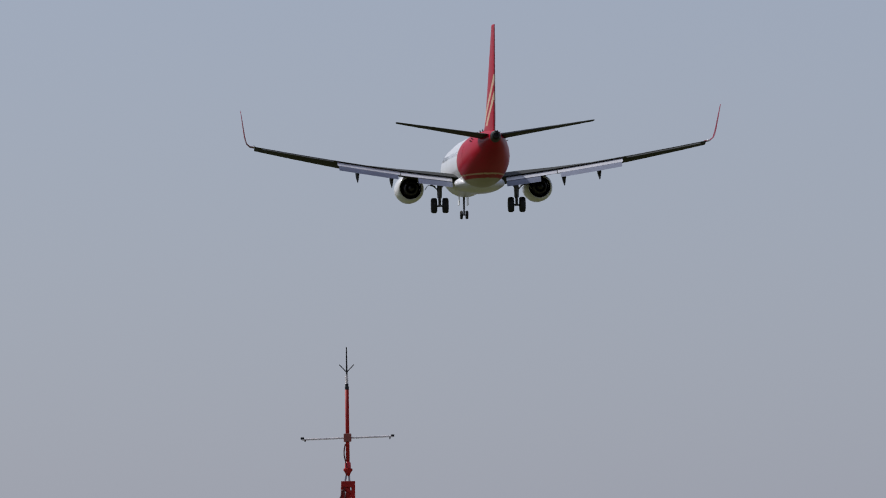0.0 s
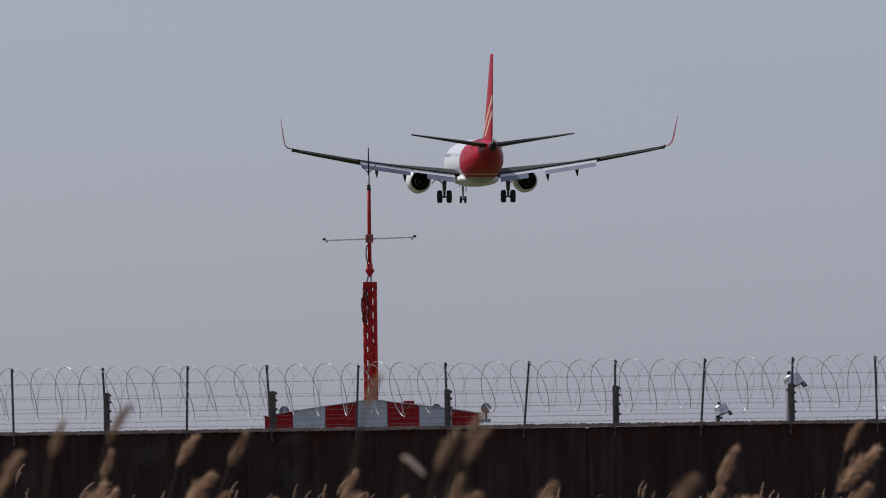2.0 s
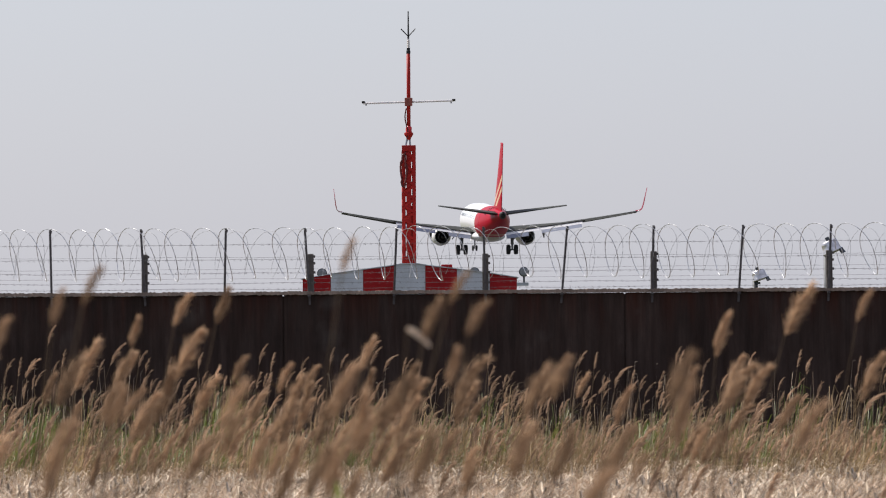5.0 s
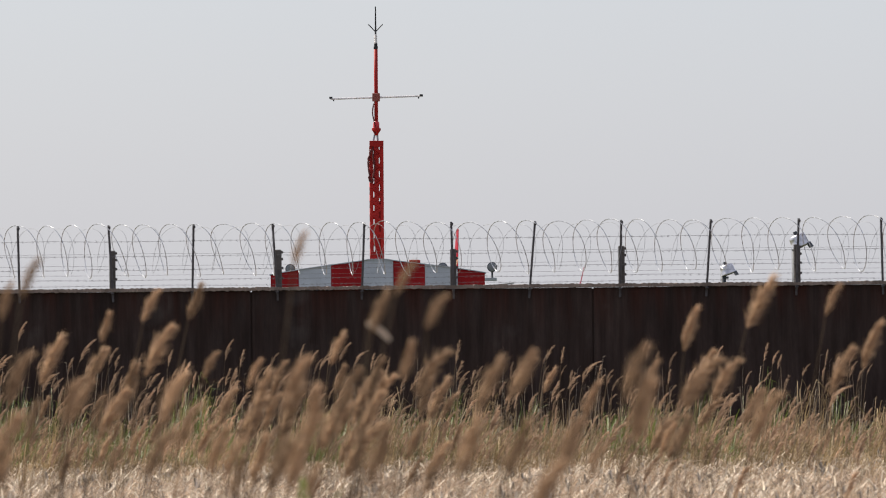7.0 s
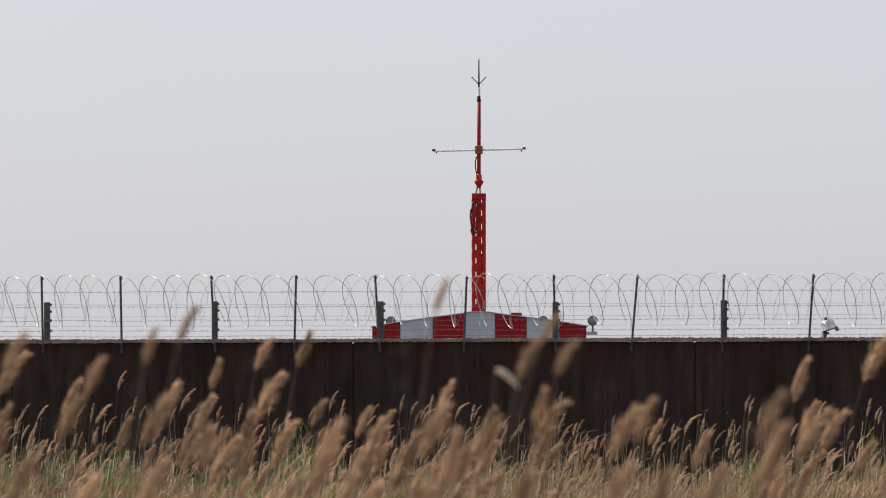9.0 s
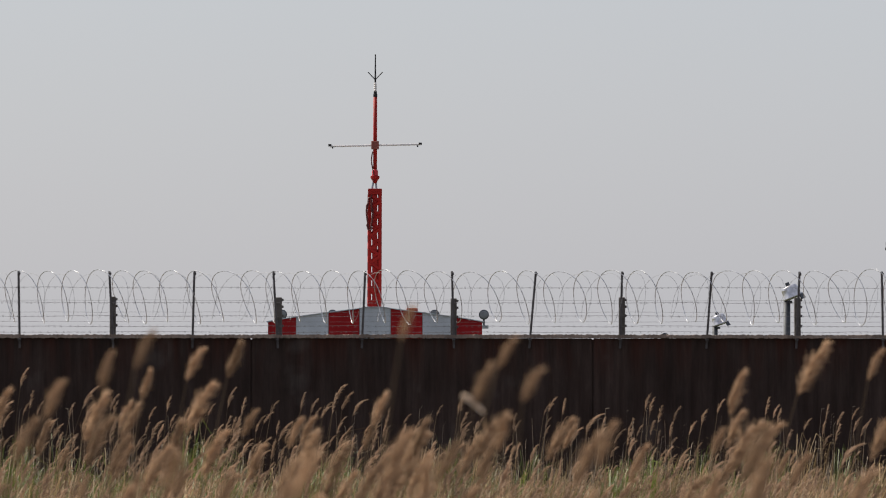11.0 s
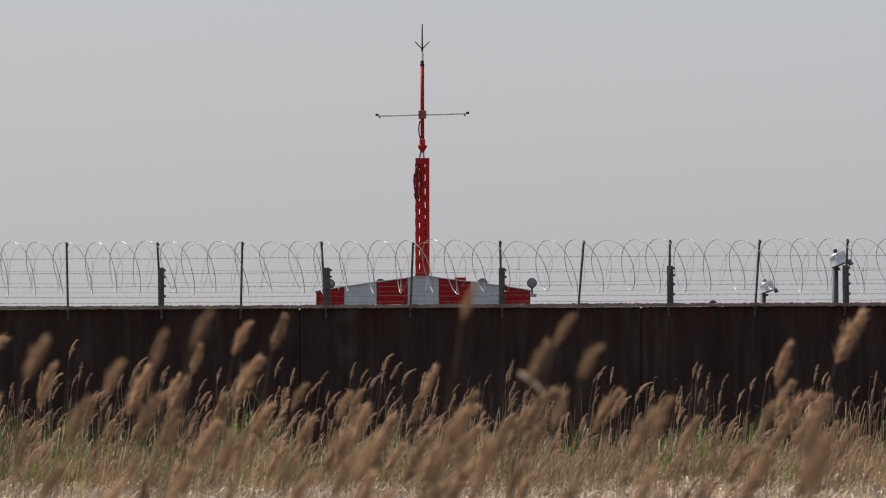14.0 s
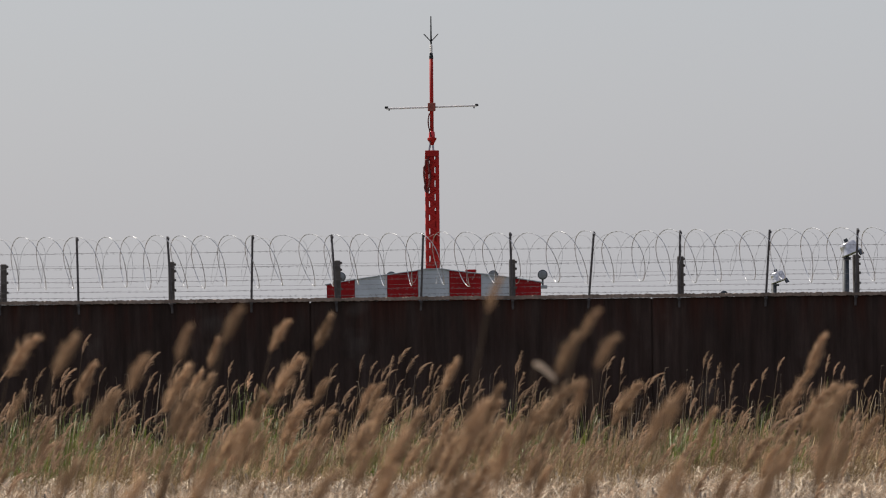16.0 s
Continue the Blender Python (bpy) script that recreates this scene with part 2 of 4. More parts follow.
def box(bm, x0, x1, y0, y1, z0, z1, bevel=0.0):
    vs = bmesh.ops.create_cube(bm, size=1.0)["verts"]
    for v in vs:
        v.co = Vector(((x0 + x1) / 2 + v.co.x * (x1 - x0), (y0 + y1) / 2 + v.co.y * (y1 - y0), (z0 + z1) / 2 + v.co.z * (z1 - z0)))
    if bevel:
        es = list({e for v in vs for e in v.link_edges})
        bmesh.ops.bevel(bm, geom=es, offset=bevel, segments=1, affect="EDGES")
    return bm


def tube(bm, pts, radii, sides=8, caps=True):
    """A round bar through the points."""
    pts = [Vector(p) for p in pts]
    if not isinstance(radii, (list, tuple)):
        radii = [radii] * len(pts)
    rings = []
    for i, p in enumerate(pts):
        d = (pts[min(i + 1, len(pts) - 1)] - pts[max(i - 1, 0)]).normalized()
        a = d.cross(Vector((0, 1, 0)) if abs(d.y) < 0.9 else Vector((1, 0, 0))).normalized()
        b = d.cross(a)
        rings.append([bm.verts.new(p + radii[i] * (math.cos(k * math.tau / sides) * a + math.sin(k * math.tau / sides) * b)) for k in range(sides)])
    for r, s in zip(rings, rings[1:]):
        for k in range(sides):
            bm.faces.new((r[k], r[(k + 1) % sides], s[(k + 1) % sides], s[k]))
    if caps:
        bm.faces.new(rings[0][::-1])
        bm.faces.new(rings[-1])
    return bm


def loft(bm, rings, caps=True):
    vs = [[bm.verts.new(p) for p in r] for r in rings]
    n = len(vs[0])
    for r, s in zip(vs, vs[1:]):
        for k in range(n):
            bm.faces.new((r[k], r[(k + 1) % n], s[(k + 1) % n], s[k]))
    if caps:
        bm.faces.new(vs[0][::-1])
        bm.faces.new(vs[-1])
    bmesh.ops.recalc_face_normals(bm, faces=bm.faces[:])
    return bm


def spun(bm, profile, axis="y", sides=24):
    """A turned shape: profile of (along, radius)."""
    rings = []
    for s, r in profile:
        ring = []
        for k in range(sides):
            a = k * math.tau / sides
            c, d = r * math.cos(a), r * math.sin(a)
            ring.append({"y": (c, s, d), "x": (s, c, d), "z": (c, d, s)}[axis])
        rings.append(ring)
    return loft(bm, rings)


B = bmesh.new

# ---- ground ----
bm = B()
xs = [-3000, -300, -60, -20, -8, 0, 8, 20, 60, 300, 3000]
ys = [-600, -20, 30, 60, 80, 100, 120, 135, 150, 180, 250, 400, 800, 1500, 4200]
grid = [[bm.verts.new((x, y, 0.0)) for x in xs] for y in ys]
for r, s in zip(grid, grid[1:]):
    for k in range(len(xs) - 1):
        bm.faces.new((r[k], r[k + 1], s[k + 1], s[k]))
tagged(part("ground", bm, GROUND), "flat dry marsh ground with straw-coloured soil", "ground", kind="structure")
bm = B()
box(bm, -20, 36, 900, 4000, -0.2, 0.02)
tagged(part("runway", bm, material("runway_asphalt", (0.06, 0.06, 0.062), 0.9, scale=0.2, fine=3)), "long grey asphalt runway beyond the wall", "runway", kind="structure")

bm = B()
box(bm, -1500, 1500, 151.5, 3990, -0.2, 0.006)
tagged(part("ground_airfield", bm, material("airfield_turf", (0.10, 0.105, 0.045), 0.95, spec=0.1, dark=0.6, scale=0.05, fine=2, bump=0.5)), "dull green mown airfield turf beyond the wall", "ground", kind="structure")

# ---- perimeter wall ----
WALL_Y, WALL_TOP = 150.0, 3.10
PANEL = 6.06
bm = B()
box(bm, -48.5, 48.5, WALL_Y + 0.03, WALL_Y + 0.28, -0.4, WALL_TOP - 0.06)
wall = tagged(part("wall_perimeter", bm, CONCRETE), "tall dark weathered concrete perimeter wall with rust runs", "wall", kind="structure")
first = None
for i in range(-8, 8):
    m = pose(-2.75 + PANEL * i, WALL_Y, 0)
    if first is None:
        bm = B()
        box(bm, 0.012, PANEL - 0.012, 0.0, 0.06, -0.3, WALL_TOP - 0.04, 0.008)
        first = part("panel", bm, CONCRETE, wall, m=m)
    else:
        share(first, m)
rng = random.Random(4)


def coping_piece():
    """A mortar coping with a worn, uneven edge."""
    bm = B()
    rings = []
    for k in range(46):
        x = 1.515 * k / 45
        j = [rng.uniform(-0.012, 0.012) for _ in range(4)]
        rings.append([(x, -0.06 + j[0], WALL_TOP - 0.036 + j[1] * 0.8), (x, 0.34, WALL_TOP - 0.036), (x, 0.34, WALL_TOP + 0.022 + j[2] * 0.6), (x, -0.05 + j[0], WALL_TOP + 0.024 + j[3] * 0.9)])
    return loft(bm, rings)


variants = []
for i in range(-32, 32):
    m = pose(-2.75 + 1.515 * i, WALL_Y, rng.uniform(-0.003, 0.003), 0, rng.uniform(-0.1, 0.1), 0)
    if len(variants) < 6:
        variants.append(part("coping", coping_piece(), COPING, wall, m=m))
    else:
        share(variants[rng.randrange(6)], m)

# ---- fence on the wall ----
fence = tagged(new("security_fence"), "barbed wire fence with razor coil on wall top", "fence")
fence.location = (0, WALL_Y + 0.1, WALL_TOP)
bm = B()
box(bm, -0.055, 0.055, -0.05, 0.05, -0.02, 0.69, 0.012)
for z in (0.16, 0.34, 0.5, 0.62):
    box(bm, 0.05, 0.085, -0.03, 0.03, z, z + 0.045, 0.008)
post = part("post", bm, POST, fence, "thick grey concrete post stub with notches")
ROD_X = [-8.28, -6.88, -5.27, -3.76, -2.36, -0.73, 0.81, 2.30, 3.83, 5.42, 6.98, 8.44]
ROD_LEAN = [0.02, 0.02, 0.06, -0.03, 0.07, -0.05, 0.03, -0.10, -0.03, -0.08, -0.05, 0.02]
POST_X = [-8.19, -5.21, -2.26, 0.84, 3.83, 6.95]
for k in range(1, 18):
    ROD_X += [-8.28 - 1.53 * k, 8.44 + 1.53 * k]
    ROD_LEAN += [rng.uniform(-0.06, 0.06), rng.uniform(-0.06, 0.06)]
    if k % 2:
        POST_X += [-8.19 - 1.53 * (k + 1), 8.44 + 1.53 * k + 0.03]
post.matrix_basis = pose(POST_X[0], 0, 0)
for x in POST_X[1:]:
    share(post, pose(x, 0, rng.uniform(-0.02, 0.01), 0, rng.uniform(-0.8, 0.8), rng.uniform(-6, 6)))
bm = B()
box(bm, -0.02, 0.02, -0.016, 0.016, -0.22, 1.15, 0.005)
box(bm, -0.012, 0.034, -0.03, 0.022, 1.08, 1.13, 0.008)
box(bm, -0.026, 0.026, -0.20, 0.01, -0.08, -0.05, 0.004)
rod = part("fence_rod", bm, IRON, fence, "thin upright iron angle rod")
for i, (x, lean) in enumerate(zip(ROD_X, ROD_LEAN)):
    m = pose(x + lean, -0.12, 0, 0, -math.degrees(math.atan(lean / 1.15)), 0)
    if i == 0:
        rod.matrix_basis = m
    else:
        share(rod, m)
for z in (0.86, 0.59, 0.355, 0.175, 0.07):
    bm = B()
    pts = [(-34 + 0.75 * k, -0.09 + rng.uniform(-0.012, 0.012), z + rng.uniform(-0.012, 0.012)) for k in range(92)]
    tube(bm, pts, 0.003, 5)
    for k in range(-70, 70):
        x = 0.13 * k + rng.uniform(-0.03, 0.03)
        c = Vector((x, -0.09, z))
        for s in (1, -1):
            d = Vector((0.018 * s, 0.01, 0.022))
            tube(bm, [c - d, c + d], [0.0025, 0.001], 3)
    part("barbed_wire", bm, WIRE, fence, "taut barbed wire strand")
for z in (0.635, 0.425, 0.255):
    bm = B()
    tube(bm, [(-34 + 0.75 * k, 0.12 + rng.uniform(-0.012, 0.012), z + rng.uniform(-0.008, 0.008)) for k in range(92)], 0.0022, 5)
    part("barbed_wire", bm, WIRE, fence, "thin rear barbed wire strand")


def razor_coil(x0, turns, pitch, wide, seed, skew=-0.1, big=0.47, tape=1.0):
    """Flat razor tape wound in open loops."""
    r = random.Random(seed)
    bm = B()
    steps = 52
    last = None
    amp = [wide * r.uniform(0.8, 1.25) for _ in range(turns + 2)]
    tip = [skew + r.uniform(-0.06, 0.06) for _ in range(turns + 2)]
    egg = [r.uniform(0.05, 0.45) for _ in range(turns + 2)]
    rad = [big + r.uniform(-0.035, 0.035) for _ in range(turns + 2)]
    off = [r.uniform(-0.10, 0.10) for _ in range(turns + 2)]

    def blend(values, u):
        i = int(u)
        w = u - i
        w = w * w * (3 - 2 * w)
        return values[i] * (1 - w) + values[min(i + 1, len(values) - 1)] * w
    pts = []
    for k in range(turns * steps + 1):
        u = k / steps
        a = u * math.tau - 1.75
        R = blend(rad, u)
        x = x0 + pitch * u - blend(amp, u) * (1 + blend(egg, u) * math.sin(a)) * math.cos(a) + blend(off, u) + blend(tip, u) * math.sin(a)
        pts.append(Vector((x, R * 0.8 * math.cos(a + 0.3), 0.695 + R * math.sin(a))))
    for k, p in enumerate(pts):
        d = (pts[min(k + 1, len(pts) - 1)] - pts[max(k - 1, 0)]).normalized()
        side = d.cross(Vector((0, 1, 0.2))).normalized()
        w = tape * (0.0078 if k % 2 else 0.0045)
        ring = [bm.verts.new(p + side * w), bm.verts.new(p + d.cross(side) * 0.003), bm.verts.new(p - side * w), bm.verts.new(p - d.cross(side) * 0.003)]
        if last:
            for j in range(4):
                bm.faces.new((last[j], last[(j + 1) % 4], ring[(j + 1) % 4], ring[j]))
        last = ring
    return bm


for i in range(-6, 6):
    part("razor_coil", razor_coil(5.085 * i - 0.1, *((11, 0.464, 0.17) if -3 < i < 0 else (10, 0.512, 0.18)), 20 + i), RAZOR, fence, "shiny looped razor tape coil")
    part("razor_coil", razor_coil(5.085 * i + 0.14, 10, 0.51, 0.15, 60 + i, 0.07, 0.41, 0.45), RAZOR_DULL, fence, "thin inner razor tape coil")

# ---- striped equipment hut ----
HUT_Y = 182.0
hut = tagged(new("equipment_hut"), "low-gabled hut with red and white striped front panels", "hut")
hut.location = (-0.615, HUT_Y, 0)
HW = 2.31


def ridge(x):
    """Height of the roof edge over the front: a very low rounded gable."""
    u = min(1.0, abs(x) / HW)
    return 3.70 + 0.325 * (1 - u) ** 0.85 if u > 0.15 else 3.985 + 0.03 * (1 - u)


def gable(bm, x0, x1, y0, y1, z0, lift=0.0):
    n = 6
    front, back = [], []
    for k in range(n + 1):
        x = x0 + (x1 - x0) * k / n
        front.append((x, y0, ridge(x) + lift))
        back.append((x, y1, ridge(x) + lift))
    f = [bm.verts.new(p) for p in front] + [bm.verts.new((x1, y0, z0)), bm.verts.new((x0, y0, z0))]
    b = [bm.verts.new(p) for p in back] + [bm.verts.new((x1, y1, z0)), bm.verts.new((x0, y1, z0))]
    bm.faces.new(f[::-1])
    bm.faces.new(b)
    for k in range(len(f)):
        j = (k + 1) % len(f)
        bm.faces.new((f[k], f[j], b[j], b[k]))
    bmesh.ops.recalc_face_normals(bm, faces=bm.faces[:])
    return bm


part("body", gable(B(), -HW + 0.02, HW - 0.02, 0.05, 3.2, 0, -0.03), WHITE, hut)
EDGES = [-2.31, -1.70, -1.005, -0.335, 0.335, 1.02, 1.72, 2.31]
for i, (a, b) in enumerate(zip(EDGES, EDGES[1:])):
    red = i % 2 == 0
    p = part("panel", gable(B(), a + 0.004, b - 0.004, 0.0, 0.045, 0.05), RED if red else WHITE, hut, "red painted panel" if red else "white painted panel")
bm = B()
n = 24
top = [(-HW - 0.03 + (2 * HW + 0.06) * k / n) for k in range(n + 1)]
loft(bm, [[(x, -0.03, ridge(x) + 0.002), (x, 3.25, ridge(x) + 0.002), (x, 3.25, ridge(x) + 0.02), (x, -0.03, ridge(x) + 0.02)] for x in top])
part("roof", bm, WHITE, hut, "thin white metal roof sheet")
bm = B()
box(bm, 0.68, 0.92, 0.2, 0.5, 3.88, 4.005, 0.01)
part("vent_box", bm, RED, hut, "small dark red roof box")

# ---- weather mast ----
MAST = Vector((-0.645, 186.0, 0))
mast = tagged(new("weather_mast"), "red-orange lattice mast with crossarm and lightning rod", "mast")
mast.matrix_basis = pose(MAST.x, MAST.y, 0, 0, 0.15, 0)
LAT = 6.66
W = 0.115
for sx, sy in itertools.product((-1, 1), (-1, 1)):
    bm = B()
    box(bm, sx * W - 0.034, sx * W + 0.034, sy * W - 0.034, sy * W + 0.034, 0, LAT, 0.006)
    part("leg", bm, MAST_RED, mast)
for face in range(4):
    z, k = 0.1, 0
    while z < LAT - 0.2:
        a, b = (-W, W) if k % 2 else (W, -W)
        p0, p1 = {0: ((a, -W, z), (b, -W, z + 0.15)), 1: ((a, W, z), (b, W, z + 0.15)), 2: ((-W, a, z), (-W, b, z + 0.15)), 3: ((W, a, z), (W, b, z + 0.15))}[face]
        bm = B()
        tube(bm, [p0, p1], 0.047, 5)
        part("brace", bm, MAST_RED, mast)
        z += 0.15
        k += 1
bm = B()
box(bm, 0.0, 0.115, -0.10, -0.07, 0, 5.35, 0.004)
for y in (-W, W):
    box(bm, -0.056, 0.05, y - 0.02, y + 0.02, 0, LAT, 0.004)
part("cable_tray", bm, MAST_RED, mast, "dull red cable tray inside the lattice")
bm = B()
box(bm, -0.154, 0.154, -0.17, 0.17, LAT - 0.11, LAT + 0.02, 0.006)
part("head_plate", bm, MAST_RED, mast)
bm = B()
for x0, x1 in ((-0.07, -0.03), (0.03, 0.02)):
    tube(bm, [(x0, 0, LAT), (x1, 0, LAT + 0.2)], 0.022, 8)
part("neck", bm, STEEL, mast, "bare steel neck")
bm = B()
spun(bm, [(LAT + 0.30, 0.058), (LAT + 0.31, 0.068), (LAT + 0.42, 0.066), (LAT + 0.45, 0.045)], "z", 12)
part("coupling", bm, material("bright_red_coupling", (0.6, 0.02, 0.03), 0.35), mast, "bright red coupling")
bm = B()
spun(bm, [(LAT + 0.14, 0.035), (LAT + 0.2, 0.06), (LAT + 0.26, 0.10), (LAT + 0.30, 0.10), (LAT + 0.31, 0.06)], "z", 12)
part("socket", bm, MAST_RED, mast, "dull red flared socket")
bm = B()
tube(bm, [(0, 0, LAT + 0.36), (0, 0, 8.72)], 0.042, 10)
part("pole", bm, MAST_RED, mast, smooth=True)
bm = B()
tube(bm, [(0, 0, 8.70), (0, 0, 8.76), (0, 0, 8.77), (0, 0, 8.83)], [0.046, 0.046, 0.038, 0.036], 10)
part("collar", bm, BLACK, mast, "black insulating collar")
bm = B()
spun(bm, [(8.83, 0.034)] + [(8.84 + 0.02 * k, 0.036 if k % 2 else 0.024) for k in range(9)] + [(9.03, 0.024)], "z", 10)
part("insulator", bm, ARM, mast, "pale ribbed insulator")
bm = B()
tube(bm, [(0, 0, 9.03), (0, 0, 9.64)], [0.02, 0.012], 6)
for s in (-1, 1):
    tube(bm, [(0, 0, 9.08), (0.075 * s, 0, 9.16), (0.16 * s, 0, 9.25)], 0.012, 5)
part("lightning_rod", bm, BLACK, mast, "three-pronged black lightning rod")
bm = B()
box(bm, -0.085, 0.085, -0.085, 0.085, 7.55, 7.73, 0.012)
part("clamp", bm, material("rusty_clamp", (0.28, 0.08, 0.06), 0.8), mast, "weathered rusty clamp block")
for s in (-1, 1):
    bm = B()
    tube(bm, [(0.08 * s, -0.02, 7.635 + 0.002 * s), (1.0 * s, -0.02, 7.635 + 0.026 * s)], 0.02, 8)
    arm = part("crossarm", bm, ARM, mast, "pale painted crossarm")
    bm = B()
    tube(bm, [(0.96 * s, -0.02, 7.655 + 0.02 * s), (1.03 * s, -0.02, 7.655 + 0.02 * s)], 0.026, 8)
    tube(bm, [(0.92 * s, -0.02, 7.60 + 0.02 * s), (0.95 * s, -0.02, 7.60 + 0.02 * s)], 0.018, 6)
    part("sensor", bm, BLACK, arm, "black sensor tip")
bm = B()
pts = [(-0.05 - 0.03 * math.sin(k * 0.5), -0.06, 7.5 - 0.06 * k) for k in range(12)]
tube(bm, pts, 0.014, 6)
part("cable", bm, CABLE, mast)
bm = B()
pts = []
for k in range(50):
    a = k * math.tau / 24
    pts.append((-0.10 - 0.008 * (k % 5) + 0.06 * math.sin(a), -0.19 - 0.002 * k / 5, 6.12 + 0.36 * math.cos(a)))
tube(bm, pts, 0.017, 6)
tube(bm, [(-0.1, -0.19, 6.45), (-0.02, -0.08, 6.68)], 0.014, 6)
part("cable_coil", bm, CABLE, mast, "coiled dark cable hung on the lattice")

# ---- approach lights behind the wall ----
LIGHT_Y = 310.0


def floodlight(x, z, size, pole, aim):
    """A drum lamp on a round pole, turned down to one side."""
    th = tagged(new("approach_lamp"), "bare metal drum lamp on a dark grey pole", "lamp", "approach lamps")
    th.location = (x, LIGHT_Y, 0)
    bm = B()
    tube(bm, [(-0.17, 0, 0), (-0.17, 0, z - size * 0.28)], pole, 12)
    part("pole", bm, LAMP_POLE, th, smooth=True)
    m = pose(0, 0, z, 0, aim, 0)
    s = size
    bm = B()
    spun(bm, [(-0.44 * s, 0.06 * s), (-0.43 * s, 0.31 * s), (-0.38 * s, 0.40 * s), (-0.25 * s, 0.44 * s), (0.1 * s, 0.46 * s), (0.14 * s, 0.53 * s), (0.2 * s, 0.53 * s)], "x", 20)
    head = part("head", bm, LAMP_BODY, th, "dented bright aluminium head", m=m, smooth=True)
    bm = B()
    spun(bm, [(0.205 * s, 0.5 * s), (0.25 * s, 0.42 * s), (0.27 * s, 0.2 * s)], "x", 20)
    part("lens", bm, LAMP_GLASS, head, "dark glass lens")
    bm = B()
    loft(bm, [[(x * s, r * s * math.cos(a), -r * s * math.sin(a)) for a in (-0.9, -0.3, 0.3, 0.9)] + [(x * s, (r - 0.03) * s * math.cos(a), -(r - 0.03) * s * math.sin(a)) for a in (0.9, 0.3, -0.3, -0.9)] for x, r in ((0.16, 0.55), (0.3, 0.57), (0.46, 0.62))])
    part("hood", bm, LAMP_POLE, head, "bent dark sheet hood", m=pose(0, 0, 0, 90, 0, 0))
    bm = B()
    box(bm, -0.62 * s, -0.42 * s, -0.1 * s, 0.1 * s, -0.1 * s, 0.1 * s, 0.02 * s)
    part("knob", bm, LAMP_POLE, head)
    bm = B()
    box(bm, -0.16, 0.02, -0.1, 0.1, z - 0.5 * s, z - 0.36 * s, 0.01)
    part("yoke", bm, LAMP_POLE, th)
    return th


floodlight(14.42, 6.17, 0.72, 0.125, 66)
floodlight(11.78, 5.16, 0.57, 0.1, 70)
floodlight(18.72, 7.72, 0.6, 0.15, 30)
tall = tagged(new("light_pole"), "tall dark grey pole with a small box head", "pole")
tall.location = (18.05, LIGHT_Y - 2, 0)
bm = B()
tube(bm, [(0, 0, 0), (0, 0, 7.8)], 0.165, 12)
part("pole", bm, LAMP_POLE, tall, smooth=True)
bm = B()
box(bm, -0.22, 0.2, -0.2, 0.2, 7.78, 8.06, 0.04)
spun(bm, [(8.02, 0.24), (8.14, 0.22), (8.22, 0.08)], "z", 12)
part("head_box", bm, LAMP_POLE, tall)
bm = B()
box(bm, -0.31, -0.2, -0.1, 0.1, 7.72, 7.84, 0.02)
box(bm, -0.29, -0.22, -0.06, 0.06, 7.84, 8.04, 0.015)
box(bm, 0.18, 0.34, -0.06, 0.06, 7.86, 7.98, 0.02)
tube(bm, [(-0.05, 0, 8.2), (0.06, 0, 8.29), (0.2, 0, 8.24)], 0.03, 6)
part("bracket", bm, LAMP_POLE, tall, "dark bracket and hinge")
bar = tagged(new("light_gantry"), "pale steel bar carrying small round approach lights", "gantry")
bar.location = (0, LIGHT_Y, 0)
bm = B()
box(bm, -4.75, 3.30, -0.06, 0.06, 4.88, 5.0, 0.01)
part("beam", bm, STEEL, bar)
for x in (-4.2, 2.6):
    bm = B()
    tube(bm, [(x, 0, 0), (x, 0, 4.88)], 0.07, 8)
    part("leg", bm, LAMP_POLE, bar)
for x in (-4.27, -2.42, -0.56, 1.32, 3.13):
    th = tagged(new("round_light"), "small round grey approach light on a stem", "light", "round approach lights")
    th.location = (x, LIGHT_Y, 5.0)
    bm = B()
    tube(bm, [(0, 0, 0), (0, 0, 0.24)], 0.035, 8)
    part("stem", bm, LAMP_POLE, th)
    bm = B()
    spun(bm, [(-0.14, 0.15), (-0.12, 0.185), (0.02, 0.18), (0.12, 0.09)], "y", 18)
    hd = part("housing", bm, LAMP_POLE, th, m=pose(0, 0, 0.39))
    bm = B()
    spun(bm, [(-0.155, 0.06), (-0.15, 0.13), (-0.142, 0.15)], "y", 18)
    part("lens", bm, LENS, hd, "grey glass front")
small = tagged(new("round_light"), "low round grey approach light on a stem", "light", "round approach lights")
small.location = (9.77, LIGHT_Y, 0)
bm = B()
tube(bm, [(0, 0, 0), (0, 0, 4.52)], 0.05, 8)
part("stem", bm, LAMP_POLE, small)
bm = B()
spun(bm, [(-0.14, 0.12), (-0.12, 0.16), (0.02, 0.15), (0.12, 0.08)], "y", 14)
part("housing", bm, LAMP_POLE, small, m=pose(0, 0, 4.57))

# ---- airliner ----
jet = tagged(new("airliner"), "white twin-engine airliner with red tail and gear down", "aircraft")


def paint(ob, mats, choose):
    """Gives each face of a part one of several paints by its place."""
    for mt in mats:
        ob.data.materials.append(mt)
    for poly in ob.data.polygons:
        poly.material_index = choose(poly.center)
    return ob


